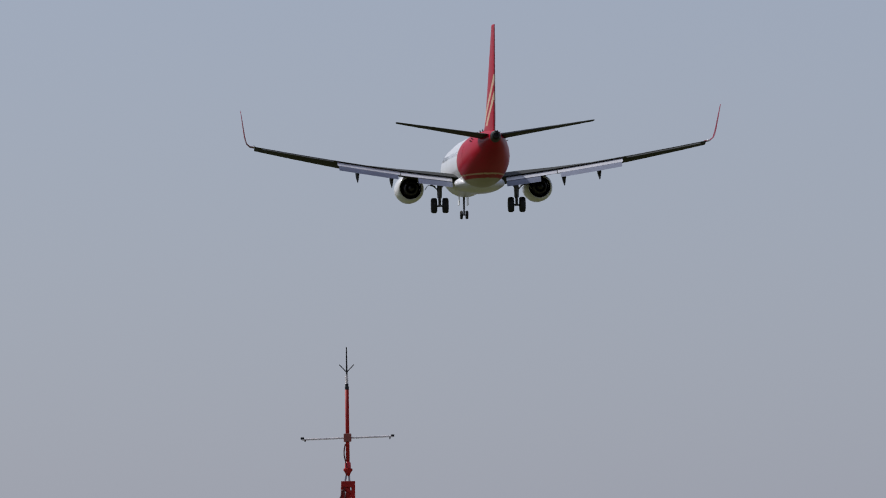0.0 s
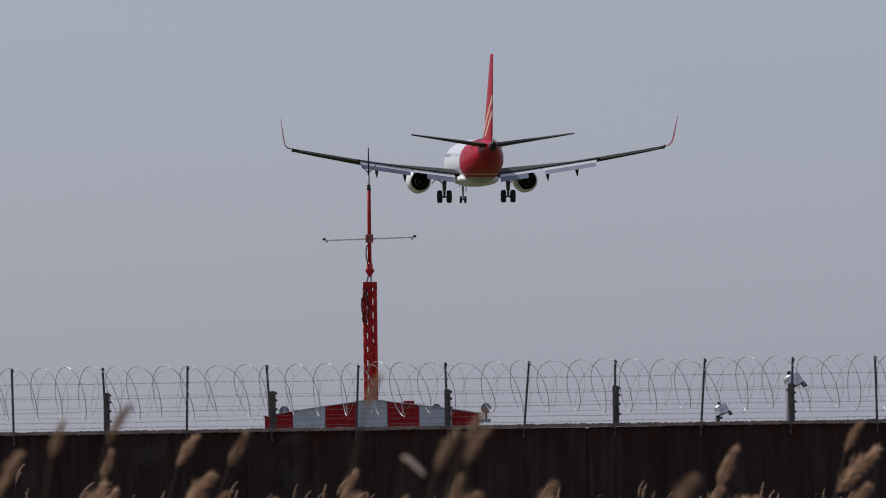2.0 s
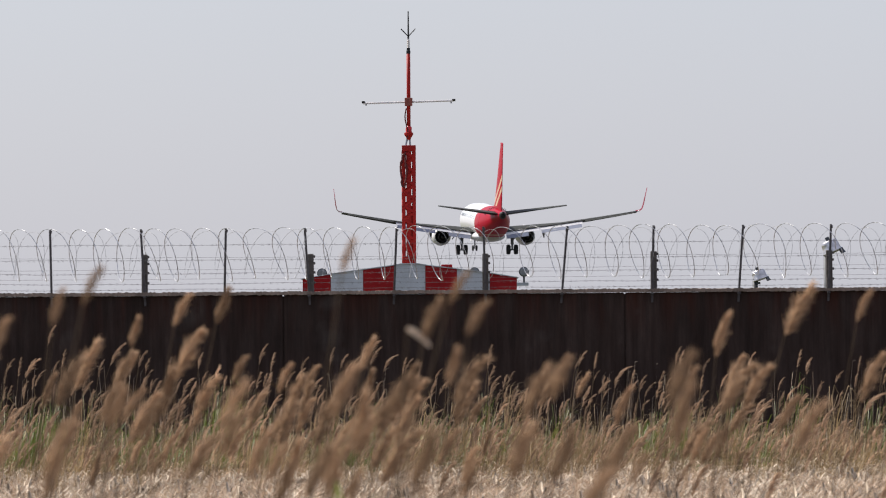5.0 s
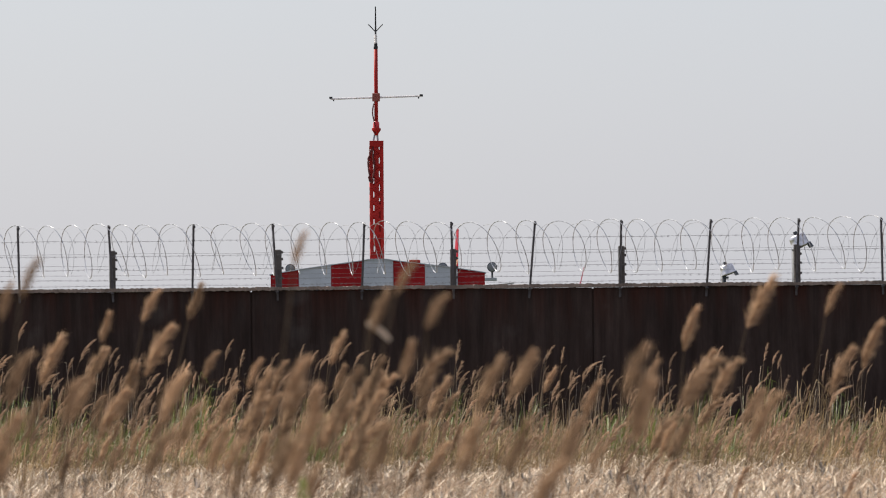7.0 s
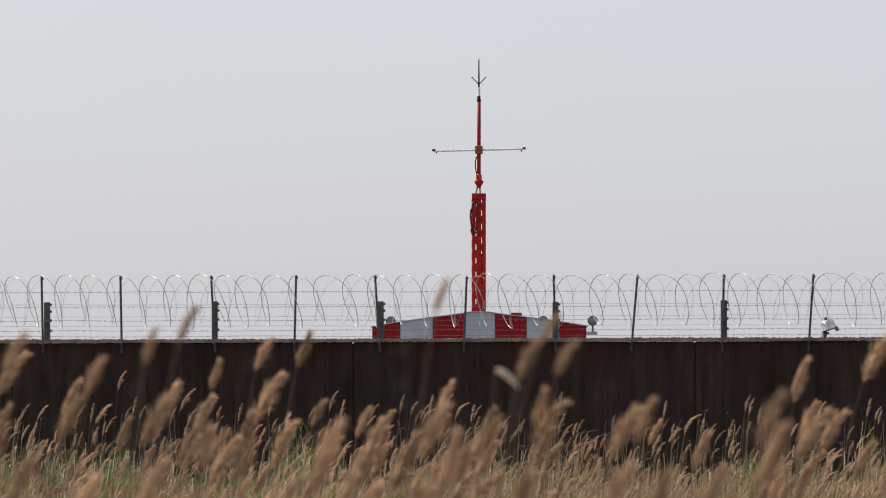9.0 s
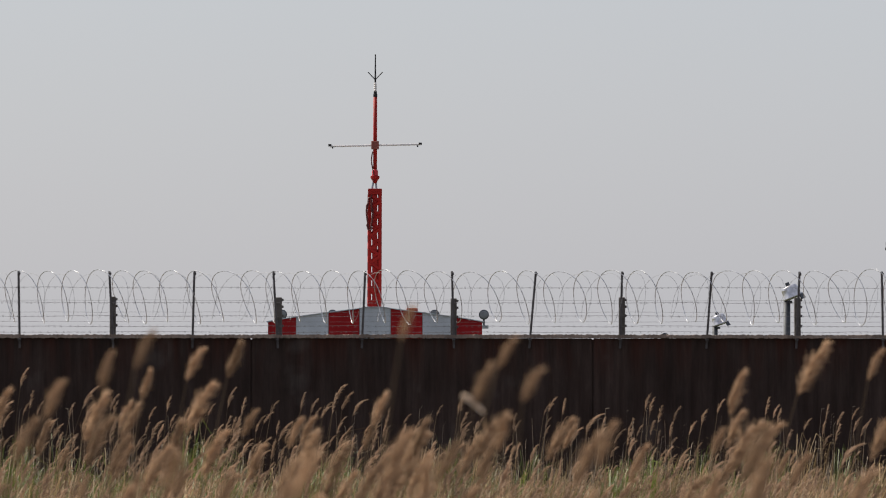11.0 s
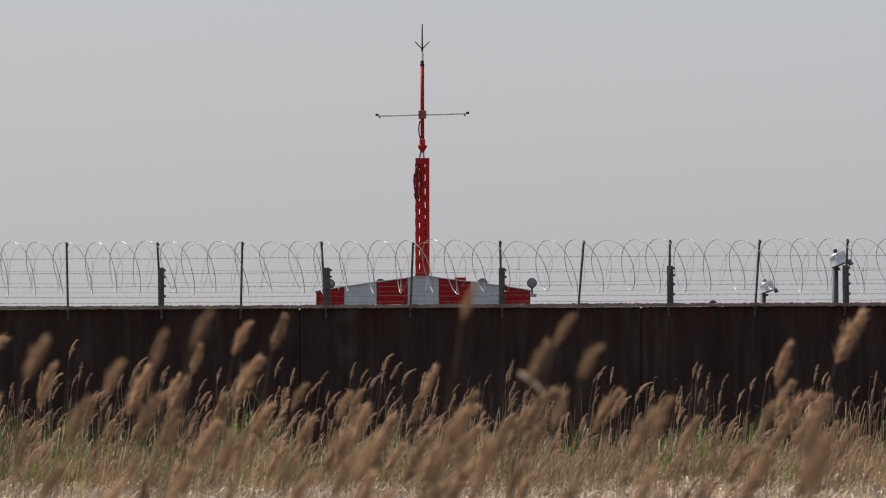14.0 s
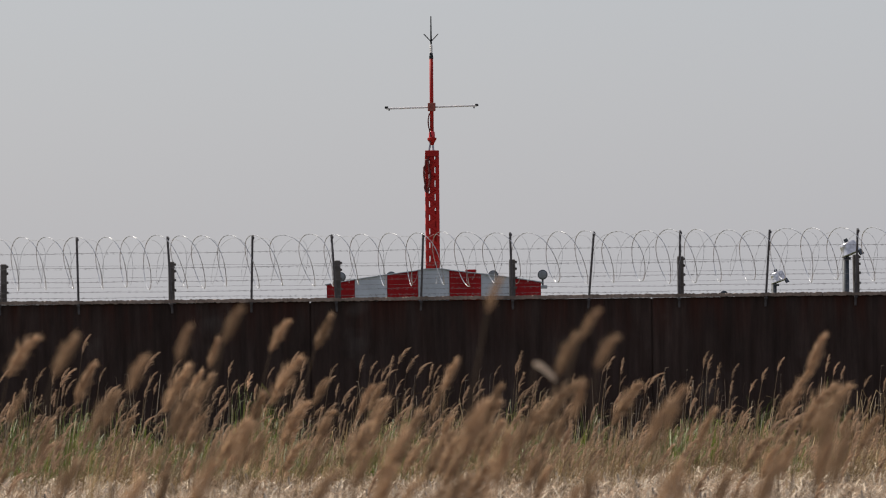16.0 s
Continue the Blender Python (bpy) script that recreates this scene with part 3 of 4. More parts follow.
def body_at(y):
    """Centre height, half width and half height of the body at station y."""
    if y > 13:
        u = min(1.0, (y - 13) / 6.6)
        k = math.sqrt(max(0.0, 1 - u ** 2.1))
        return 3.75 - 0.2 - 0.3 * u * u, 1.88 * max(k, 0.03), 2.0 * max(k, 0.03)
    if y < -5:
        u = (-5 - y) / 14.9
        return 3.75 + 1.42 * u ** 1.45, 1.88 * (1 - u ** 1.75) + 0.24 * u, 2.0 * (1 - u ** 1.55) + 0.3 * u
    return 3.75 - 0.2 * min(1.0, max(0.0, (y - 6) / 7)), 1.88, 2.0


STATIONS = [19.6 - 39.5 * k / 150 for k in range(151)]
SIDES = 150
rings = []
for y in STATIONS:
    z, w, h = body_at(y)
    rings.append([(w * math.sin(k * math.tau / SIDES), y, z - h * math.cos(k * math.tau / SIDES)) for k in range(SIDES)])
fus = part("fuselage", loft(B(), rings), SKIN_WHITE, jet, "white body turning red towards the tail", smooth=True)


def livery(c):
    z, w, h = body_at(c.y)
    v = (c.z - z) / h
    edge = -4.3 + 0.5 * v - 1.6 * max(0.0, v) ** 2
    if c.y < edge:
        # belly: white in shade with warm ground bounce, given as a dim cream
        if c.z < 2.32:
            return 3
        if 2.56 < c.z < 2.65:
            return 2
        if c.y > edge - 0.26 and c.z > 2.6:
            return 3
        return 4 if c.y < -19.1 else 1
    return 0


paint(fus, (SKIN_RED, SKIN_GOLD, SKIN_CREAM_SHADE, EXHAUST), livery)
bm = B()
rings = []
for y, w, h in ((6.6, 0.4, 0.1), (5.0, 1.7, 0.5), (1.5, 2.0, 0.72), (-2.0, 1.9, 0.66), (-4.4, 0.7, 0.2)):
    rings.append([(w * math.cos(a * math.tau / 20), y, 2.15 + h * math.sin(a * math.tau / 20) * 1.0) for a in range(20)])
part("belly_fairing", loft(bm, rings), SKIN_WHITE, jet, smooth=True)


def shell(y0, y1, a0, a1, proud):
    """A curved panel that follows the body between two stations and two angles from the keel."""
    rings = []
    for k in range(7):
        y = y0 + (y1 - y0) * k / 6
        z, w, h = body_at(y)
        arc = [radians(a0 + (a1 - a0) * j / 8) for j in range(9)]
        outer = [((w + proud) * math.sin(a), y, z - (h + proud) * math.cos(a)) for a in arc]
        inner = [((w - 0.03) * math.sin(a), y, z - (h - 0.03) * math.cos(a)) for a in arc]
        rings.append(outer + inner[::-1])
    return loft(B(), rings)


for s in (-1, 1):
    first = None
    for k in range(30):
        m = pose(0, 12.6 - 0.56 * k, 0)
        if first is None:
            first = part("cabin_window", shell(-0.11, 0.11, s * 102.5, s * 112.5, 0.003), CABIN_GLASS, jet, "small grey cabin window", m=m)
        else:
            share(first, m)
for y in (15.0, -8.4):
    for s in (-1, 1):
        part("cabin_door", shell(y - 0.42, y + 0.42, s * 72, s * 122, 0.012), SKIN_WHITE if y > 0 else SKIN_RED, jet, smooth=False)
# row of small upright vanes round the rear body
first = None
for s in (-1, 1):
    for k in range(8):
        a = radians(180 - s * (9 + 7.5 * k))
        z, w, h = body_at(-12.2)
        m = pose(w * math.sin(a), -12.2, z - h * math.cos(a), 0, s * (9 + 7.5 * k), 0)
        if first is None:
            first = part("vane", box(B(), -0.025, 0.025, -0.25, 0.25, -0.02, 0.15, 0.008), EXHAUST, jet, "small dark upright vane", m=m)
        else:
            share(first, m)
bm = B()
spun(bm, [(-19.8, 0.24), (-20.0, 0.2), (-20.0, 0.14), (-19.7, 0.12)], "y", 16)
part("tail_exhaust", bm, EXHAUST, jet, "dark exhaust outlet", m=pose(0, 0, 5.17))


def airfoil(le, chord, thick, n=9):
    """Closed outline of (y, height) from front to back over the top and back below."""
    up, down = [], []
    for k in range(n + 1):
        u = 0.5 - 0.5 * math.cos(math.pi * k / n)
        t = 5 * thick * chord * (0.2969 * math.sqrt(u) - 0.126 * u - 0.3516 * u * u + 0.2843 * u ** 3 - 0.1015 * u ** 4)
        camber = 0.06 * chord * u * (1 - u)
        up.append((le - u * chord, camber + t))
        down.append((le - u * chord, camber - t))
    return up + down[-2:0:-1]


def wing_at(x):
    """Front edge, chord and height of the wing at half-span x."""
    le = 5.9 - 0.53 * (x - 1.5)
    te = -1.25 if x < 5.8 else -1.25 - 0.30 * (x - 5.8)
    return le, le - te, 2.60 + 0.128 * (x - 1.5) + 0.0019 * (x - 1.5) ** 2


def slat(s, name, x0, x1, y_off, chord, drop, mat, parent, label, thick=0.12, z_off=-0.05):
    """A moving surface behind the wing, hung at an angle."""
    rings = []
    for k in range(5):
        x = x0 + (x1 - x0) * k / 4
        le, c, z = wing_at(x)
        te = le - c
        pts = []
        for py, pz in airfoil(0, chord, thick, 5):
            a = radians(drop)
            pts.append((s * x, te + y_off + py * math.cos(a) + pz * math.sin(a), z + z_off + py * math.sin(a) + pz * math.cos(a)))
        rings.append(pts)
    return part(name, loft(B(), rings), mat, parent, label, smooth=False)


for s in (-1, 1):
    rings = []
    for x in (0.8, 1.5, 3.5, 5.8, 8.5, 11.5, 14.5, 16.9):
        le, c, z = wing_at(max(1.5, x))
        tk = 0.125 if x < 5 else 0.10
        dip = math.tan(radians(1.5 if x < 6 else 4.5))
        rings.append([(s * x, y, z + h - dip * (y - (le - c))) for y, h in airfoil(le, c, tk)])
    wing = part("wing", loft(B(), rings), SKIN_SHADE_GREY, jet, "grey swept wing", smooth=True)
    slat(s, "flap", 2.05, 5.86, 0.34, 0.95, 19, FLAP_GREY, wing, "pale lowered inboard flap", 0.1)
    slat(s, "aft_flap", 2.05, 4.6, -0.52, 0.72, 36, AFT_SHADE, wing, "rear flap segment tinted blue-grey as in shade", 0.09, -0.37)
    slat(s, "flap", 5.92, 10.7, 0.30, 0.85, 20, FLAP_GREY, wing, "pale lowered outboard flap", 0.1)
    slat(s, "aft_flap", 6.1, 10.6, -0.48, 0.62, 36, AFT_SHADE, wing, "rear flap segment tinted blue-grey as in shade", 0.09, -0.34)
    slat(s, "aileron", 11.0, 16.4, 0.1, 0.6, 5, SKIN_SHADE_GREY, wing, "grey aileron coloured as in shade")
    for x in (6.5, 9.1):
        le, c, z = wing_at(x)
        blade = [[(sx * w, y, h) for sx, y in ((0, y0), (1, y0 - 0.4), (0.8, y1 + 0.3), (0, y1), (-0.8, y1 + 0.3), (-1, y0 - 0.4))] for h, w, y0, y1 in
                 ((0.1, 0.11, 1.3, -0.9), (-0.3, 0.13, 0.8, -1.2), (-0.62, 0.09, 0.1, -1.4), (-0.95, 0.012, -0.9, -1.6))]
        part("flap_fairing", loft(B(), blade), SKIN_SHADE_GREY, wing, "pointed flap track fairing", m=pose(s * x, le - c + 1.3, z - 0.42, 0, 4, 0))
    rings = []
    for x, z, y, c in ((16.88, 0, 0, 1.62), (17.25, 0.06, -0.25, 1.45), (17.5, 0.28, -0.5, 1.25), (17.66, 0.8, -0.85, 1.05), (17.8, 1.65, -1.4, 0.8), (17.97, 2.72, -2.1, 0.45)):
        le, _, z0 = wing_at(16.9)
        lean = min(1.0, z / 0.8)
        rings.append([(s * (x - lean * h), le + y - 0 + (py - le), z0 + z + (1 - lean) * h) for py, h in airfoil(le, c, 0.09)])
    part("winglet", loft(B(), rings), WINGLET_SHADE, jet, "red upswept winglet", smooth=True)
    bm = B()
    le, c, z = wing_at(16.9)
    spun(bm, [(-0.12, 0.03), (0, 0.09), (0.12, 0.03)], "y", 8)
    part("tip_lamp", bm, SKIN_WHITE, jet, "small white tip lamp", m=pose(s * 17.0, le - c - 0.05, z + 0.05))
    # engine
    eng = part("engine", loft(B(), [[(r * math.cos(k * math.tau / 28), y, r * (0.97 if math.sin(k) < 0 else 1) * math.sin(k * math.tau / 28)) for k in range(28)] for y, r in
               ((6.9, 0.80), (7.05, 0.86), (7.0, 0.95), (6.3, 1.08), (5.0, 1.12), (4.0, 1.06), (2.9, 0.88), (2.88, 0.82), (3.6, 0.84), (4.6, 0.82))], caps=False), SKIN_WHITE, jet, "white engine nacelle", m=pose(s * 4.88, 0, 1.98), smooth=True)
    bm = B()
    spun(bm, [(5.0, 0.84), (4.4, 0.80), (4.3, 0.64), (3.2, 0.60), (2.3, 0.46), (2.25, 0.40), (2.9, 0.36)], "y", 24)
    part("core_nozzle", bm, EXHAUST, eng, "dark core nozzle", smooth=True)
    bm = B()
    spun(bm, [(3.0, 0.3), (2.3, 0.26), (1.7, 0.06)], "y", 16)
    part("exhaust_cone", bm, EXHAUST, eng, "grey exhaust cone", smooth=True)
    bm = B()
    loft(bm, [[(x, y, z) for x, y in ((-0.16, 6.0), (0.16, 6.0), (0.2, 3.2), (-0.2, 3.2))] for z in (0.85, 1.25)])
    part("pylon", bm, SKIN_WHITE, eng)
    # tailplane
    rings = []
    for x, le, c, z in ((0.3, -14.2, 4.4, 5.22), (1.0, -14.7, 4.0, 5.30), (7.15, -18.4, 1.35, 6.16), (7.25, -18.7, 0.95, 6.17)):
        rings.append([(s * x, y, z - h * 0.9) for y, h in airfoil(le, c, 0.115)])
    part("tailplane", loft(B(), rings), SKIN_SHADE_GREY, jet, "grey tailplane coloured as in shade", smooth=True)
    # main gear
    gear = part("main_gear", tube(B(), [(0, 0, 0.5), (0, 0, 1.1), (0, 0, 1.14), (0, 0, 1.75), (-0.06 * s, 0, 2.7)], [0.10, 0.11, 0.17, 0.19, 0.2], 12), GEAR_METAL, jet, "dark main landing gear leg", m=pose(s * 2.9, 0, 0))
    bm = B()
    tube(bm, [(-0.55, 0, 0.55), (0.55, 0, 0.55)], 0.075, 8)
    tube(bm, [(0, 0, 1.75), (-s * 0.5, 0.1, 2.4), (-s * 0.9, 0.1, 2.6)], 0.07, 6)
    tube(bm, [(0, -0.05, 1.6), (s * 0.45, -0.05, 2.05), (s * 0.7, 0, 2.1)], 0.05, 6)
    tube(bm, [(0, 0, 1.3), (0, 1.0, 2.3)], 0.05, 6)
    tube(bm, [(0, -0.1, 0.75), (0, -0.38, 1.05), (0, -0.1, 1.4)], 0.045, 6)
    part("axle_and_braces", bm, GEAR_METAL, gear)
    bm = B()
    loft(bm, [[(s * x, y, z) for y in (-0.5, 0.5)] + [(s * (x + 0.05), y, z - 0.05) for y in (0.5, -0.5)] for x, z in ((0.32, 2.02), (0.62, 2.16), (0.9, 2.08), (1.08, 1.8))])
    part("gear_door", bm, SKIN_SHADE_GREY, gear, "small curved grey gear door")
    for w in (-0.43, 0.43):
        bm = B()
        spun(bm, [(-0.22, 0.36), (-0.22, 0.5), (-0.15, 0.565), (0, 0.58), (0.15, 0.565), (0.22, 0.5), (0.22, 0.36), (0.06, 0.3)], "x", 24)
        part("tyre", bm, BLACK, gear, "black tyre", m=pose(w, 0, 0.58))
# fin
N = 64
bm = B()
cols = []
for j in range(N + 1):
    v = j / N
    z = 5.25 + 7.98 * v
    le, te = -10.6 - 6.9 * v, -17.7 - 2.2 * v
    if v < 0.18:
        le += 2.6 * (1 - v / 0.18) ** 2
    tk = 0.30 * (1 - v) + 0.10
    ring = []
    for k in range(N + 1):
        u = k / N
        ring.append((tk * 2.0 * math.sqrt(max(u, 0.0)) * (1 - u) ** 0.8 + 0.012, le + (te - le) * u, z))
    ring += [(-x, y, zz) for x, y, zz in ring[::-1]]
    cols.append(ring)
fin = part("fin", loft(bm, cols), SKIN_RED, jet, "tall red fin with gold sweeps", smooth=True)


def sweeps(c):
    v = (c.z - 5.25) / 7.75
    u = (c.y - (-10.6 - 6.9 * v)) / ((-17.7 - 2.2 * v) - (-10.6 - 6.9 * v))
    a = v - 0.08 - 0.42 * max(u, 0.0) ** 1.4
    return 1 if 0.1 < v < 0.56 and (0.0 < a < 0.085 or -0.17 < a < -0.09) else 0


paint(fin, (SKIN_GOLD,), sweeps)
nose = part("nose_gear", tube(B(), [(0, 0, 0.35), (0, 0, 1.1), (0, 0.1, 2.2)], [0.06, 0.08, 0.1], 8), GEAR_METAL, jet, "dark nose gear leg", m=pose(0, 15.6, -0.1))
bm = B()
tube(bm, [(-0.3, 0, 0.34), (0.3, 0, 0.34)], 0.05, 8)
tube(bm, [(0, 0, 1.0), (0, 0.9, 1.9)], 0.045, 6)
part("axle_and_brace", bm, GEAR_METAL, nose)
for s in (-1, 1):
    bm = B()
    spun(bm, [(-0.1, 0.22), (-0.1, 0.3), (0, 0.345), (0.1, 0.3), (0.1, 0.22)], "x", 18)
    part("tyre", bm, BLACK, nose, "black tyre", m=pose(0.21 * s, 0, 0.345))
    bm = B()
    box(bm, 0.34 * s - 0.02, 0.34 * s + 0.02, 0.0, 1.7, 1.1, 1.95, 0.02)
    part("gear_door", bm, SKIN_WHITE, nose, "white nose gear door")

# ---- reeds ----
rr = random.Random(11)


def ribbon(verts, faces, pts, widths, side):
    """Adds a thin strip through the points to vertex and face lists."""
    o = len(verts)
    for p, w in zip(pts, widths):
        verts.append(tuple(p + side * w))
        verts.append(tuple(p - side * w))
    for k in range(len(pts) - 1):
        faces.append((o + 2 * k, o + 2 * k + 1, o + 2 * k + 3, o + 2 * k + 2))


def plume_shape(seed, length=0.32, strands=70, wide=1.0, nod=34, thin=1.0):
    """A feathery seed head from the origin, blown towards +x."""
    r = random.Random(seed)
    verts, faces = [], []
    axis, p, a = [Vector((0, 0, 0))], Vector((0, 0, 0)), radians(r.uniform(73, 91))
    n = 12
    droop = r.uniform(10, nod)
    for k in range(n):
        a -= radians(droop / n) * (0.4 + 1.2 * k / n)
        p = p + Vector((math.cos(a), 0, math.sin(a))) * length / n
        axis.append(p.copy())
    for i in range(strands):
        u = (i + r.random()) / strands * 0.97
        k = min(n - 1, int(u * n))
        base = axis[k].lerp(axis[k + 1], u * n - k)
        d = (axis[k + 1] - axis[k]).normalized()
        az = r.uniform(0, math.tau)
        spread = r.uniform(0.2, 0.75) * wide
        out = Vector((math.cos(az) * 0.8 + 0.25, math.sin(az), -0.15))
        d1 = (d + out * spread).normalized()
        d2 = (d1 + Vector((0.45, 0, -0.25)) * r.uniform(0.3, 1.0)).normalized()
        ln = length * r.uniform(0.26, 0.5) * (1 - 0.55 * u) * min(1.0, 0.5 + 2.2 * u)
        side = d1.cross(Vector((r.uniform(-1, 1), r.uniform(-1, 1), r.uniform(-0.3, 0.3)))).normalized()
        w = thin * r.uniform(0.004, 0.0085)
        ribbon(verts, faces, [base, base + d1 * ln * 0.5, base + d1 * ln * 0.5 + d2 * ln * 0.5], [w * 0.5, w, w * 0.15], side)
    return verts, faces


def stalk_shape(seed, height, bend, leaves=3, top_r=0.0014):
    """A round stem with a few long blown leaves; returns also the top."""
    r = random.Random(seed)
    bm = B()
    pts = [Vector((bend * (k / 7) ** 2.2, 0, height * k / 7)) for k in range(8)]
    tube(bm, pts, [0.0021 - (0.0021 - top_r) * k / 7 for k in range(8)], 5)
    for i in range(leaves):
        u = r.uniform(0.3, 0.8)
        k = int(u * 7)
        p = pts[k]
        az = r.uniform(-0.9, 0.9)
        out = Vector((math.cos(az), math.sin(az), 0))
        ln = r.uniform(0.18, 0.4)
        lp = [p, p + out * ln * 0.3 + Vector((0, 0, ln * 0.35)), p + out * ln * 0.7 + Vector((0, 0, ln * 0.42)), p + out * ln + Vector((0, 0, ln * 0.22))]
        side = out.cross(Vector((0, 0.3, 1))).normalized()
        vs = []
        for q, w in zip(lp, (0.002, 0.005, 0.004, 0.0005)):
            vs.append((bm.verts.new(q + side * w), bm.verts.new(q - side * w)))
        for a, b in zip(vs, vs[1:]):
            bm.faces.new((a[0], a[1], b[1], b[0]))
    return bm, pts[-1]


def data_mesh(name, verts, faces, mat):
    me = bpy.data.meshes.new(name)
    me.from_pydata(verts, [], faces)
    me.materials.append(mat)
    return me


KINDS = []
for k in range(7):
    bm, tip = stalk_shape(100 + k, 1.0, rr.uniform(0.04, 0.13), 1)
    me = bpy.data.meshes.new("stalk")
    bm.to_mesh(me)
    bm.free()
    me.materials.append(DARK_STALK)
    near = data_mesh("plume", *plume_shape(200 + k, rr.uniform(0.27, 0.36), 250, rr.uniform(1.1, 2.0), 40, 0.5), PLUME)
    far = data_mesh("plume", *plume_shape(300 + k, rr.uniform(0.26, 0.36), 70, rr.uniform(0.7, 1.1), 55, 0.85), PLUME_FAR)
    KINDS.append((me, tip, near, far))
SWAY = []
SWING = 12.5
# strength of the wind over the field: seconds, share of the strongest gust
WIND = [(-1, 0.8), (0, 0.85), (1, 0.95), (2, 1.05), (2.8, 0.9), (3.4, 0.95), (4.0, 0.6), (4.6, 0.3), (5.2, 0.4), (5.8, 0.24), (6.1, 0.15), (6.35, 0.03), (6.8, 0.14), (7.1, 0.53), (7.35, 0.88), (7.7, 1.0), (8.1, 0.8),
        (8.35, 0.44), (8.7, 0.36), (9.3, 0.42), (9.6, 0.67), (10.1, 0.55), (10.6, 0.3), (11.2, 0.45), (11.8, 0.22), (12.1, 0.44), (12.45, 0.35), (12.8, 0.49), (13.25, 0.67), (13.7, 0.32), (14.3, 0.3), (15.0, 0.43), (15.5, 0.6), (16.0, 0.75), (18, 0.4)]


def wind(t, y):
    """The gusts reach the reeds that stand nearer a little later."""
    t -= 0.45 * min(1.0, max(0.0, (44 - y) / 20))
    for (t0, a), (t1, b) in zip(WIND, WIND[1:]):
        if t0 <= t <= t1:
            u = (t - t0) / (t1 - t0)
            return a + (b - a) * u * u * (3 - 2 * u)
    return 0.4


def reed(x, y, tip_z, kind, near=True, lean=0.0, size=1.0, amp=0.3):
    """One reed: a stem with its seed head; its swaying is noted for later."""
    me, tip, np_, fp = KINDS[kind]
    h = max(0.35, tip_z - 0.24 * size)
    ob = tagged(new("reed", me), "dry tan reed with a feathery seed head bending in wind" if near else "pale dry reed with a slim seed head before the wall", "reed", "near reeds" if near else "reeds by the wall")
    ob.scale = (h, 1.0, h)
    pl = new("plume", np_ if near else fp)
    pl.parent = ob
    pl.location = tip
    pl.scale = (size / h, size, size / h)
    SWAY.append((ob, x - tip.x * h, y, lean, rr.uniform(0, 6.28), amp))
    return ob


# the reeds that stand out, one by one: across, tip height, size of the seed head, how far the wind moves them
NEAREST = [(-0.02, 1.81, 0.45, 0.50), (0.05, 1.93, 0.42, 0.55), (-0.25, 1.98, 0.38, 0.60), (0.11, 1.80, 0.36, 0.40), (0.06, 1.68, 0.50, 0.45), (-0.23, 1.64, 0.70, 0.40), (-0.11, 1.59, 0.50, 0.40), (0.30, 1.62, 0.60, 0.45), (-0.97, 1.91, 0.45, 0.60), (-1.07, 1.85, 0.42, 0.35), (1.09, 1.50, 0.55, 0.40), (-0.85, 1.58, 0.50, 0.30), (-1.23, 1.78, 0.50, 0.50), (-1.34, 1.65, 0.55, 0.40), (-1.43, 1.84, 0.45, 0.60)]
BEYOND = [(1.85, 2.03, 1.02, 1.70), (2.20, 2.01, 0.68, 0.50), (1.47, 1.87, 0.85, 0.75), (1.52, 1.61, 0.98, 0.60), (-1.00, 2.06, 0.82, 0.90), (-1.17, 2.02, 0.75, 0.70), (-1.17, 1.81, 1.00, 0.85), (-1.72, 1.76, 0.95, 0.80), (1.76, 1.50, 0.80, 0.50), (2.42, 1.80, 0.95, 0.80), (1.65, 1.61, 0.80, 0.50), (-1.40, 1.90, 0.65, 0.15), (-0.92, 1.72, 0.65, 0.35), (2.25, 1.66, 0.95, 0.45), (-0.29, 1.77, 0.60, 0.35), (-0.71, 1.66, 0.65, 0.40), (-2.17, 1.79, 0.90, 0.80), (-2.42, 1.91, 0.80, 0.60), (-1.26, 1.64, 1.20, 0.80), (-1.09, 1.61, 1.10, 0.80), (-1.36, 1.50, 1.00, 0.60), (-0.49, 1.49, 1.10, 0.50), (-0.32, 1.44, 1.10, 0.50), (-0.06, 1.63, 0.90, 0.50)]
for depth, row in ((24.0, NEAREST), (42.0, BEYOND)):
    for i, (x, z, size, amp) in enumerate(row):
        size *= 0.87
        lean = rr.uniform(-3, 3)
        turn = radians(lean + amp * SWING * wind(7.0, depth))
        # the tip stands where it is listed when the wind is as at 7 s
        reed(x - z * math.sin(turn) - 0.13 * size, depth + 0.9 * math.sin(i * 2.1), z / math.cos(turn), i % 7, True, lean, size, amp)
for i in range(56):
    d = rr.uniform(19, 34)
    z = 1.6 + (0.0030 - 0.0140 * rr.random() ** 0.8) * d
    reed(rr.uniform(-0.078, 0.044) * d - 0.2, d, z, rr.randrange(7), True, rr.uniform(-6, 6), rr.uniform(0.32, 0.58), rr.uniform(0.25, 0.7))
for i in range(34):
    d = rr.uniform(34, 70)
    z = 1.6 + (0.003 - 0.0125 * rr.random()) * d
    reed(rr.uniform(-1, 0.72) * 0.07 * d, d, z, rr.randrange(7), True, rr.uniform(-4, 6), rr.uniform(0.55, 0.85), rr.uniform(0.2, 0.5))
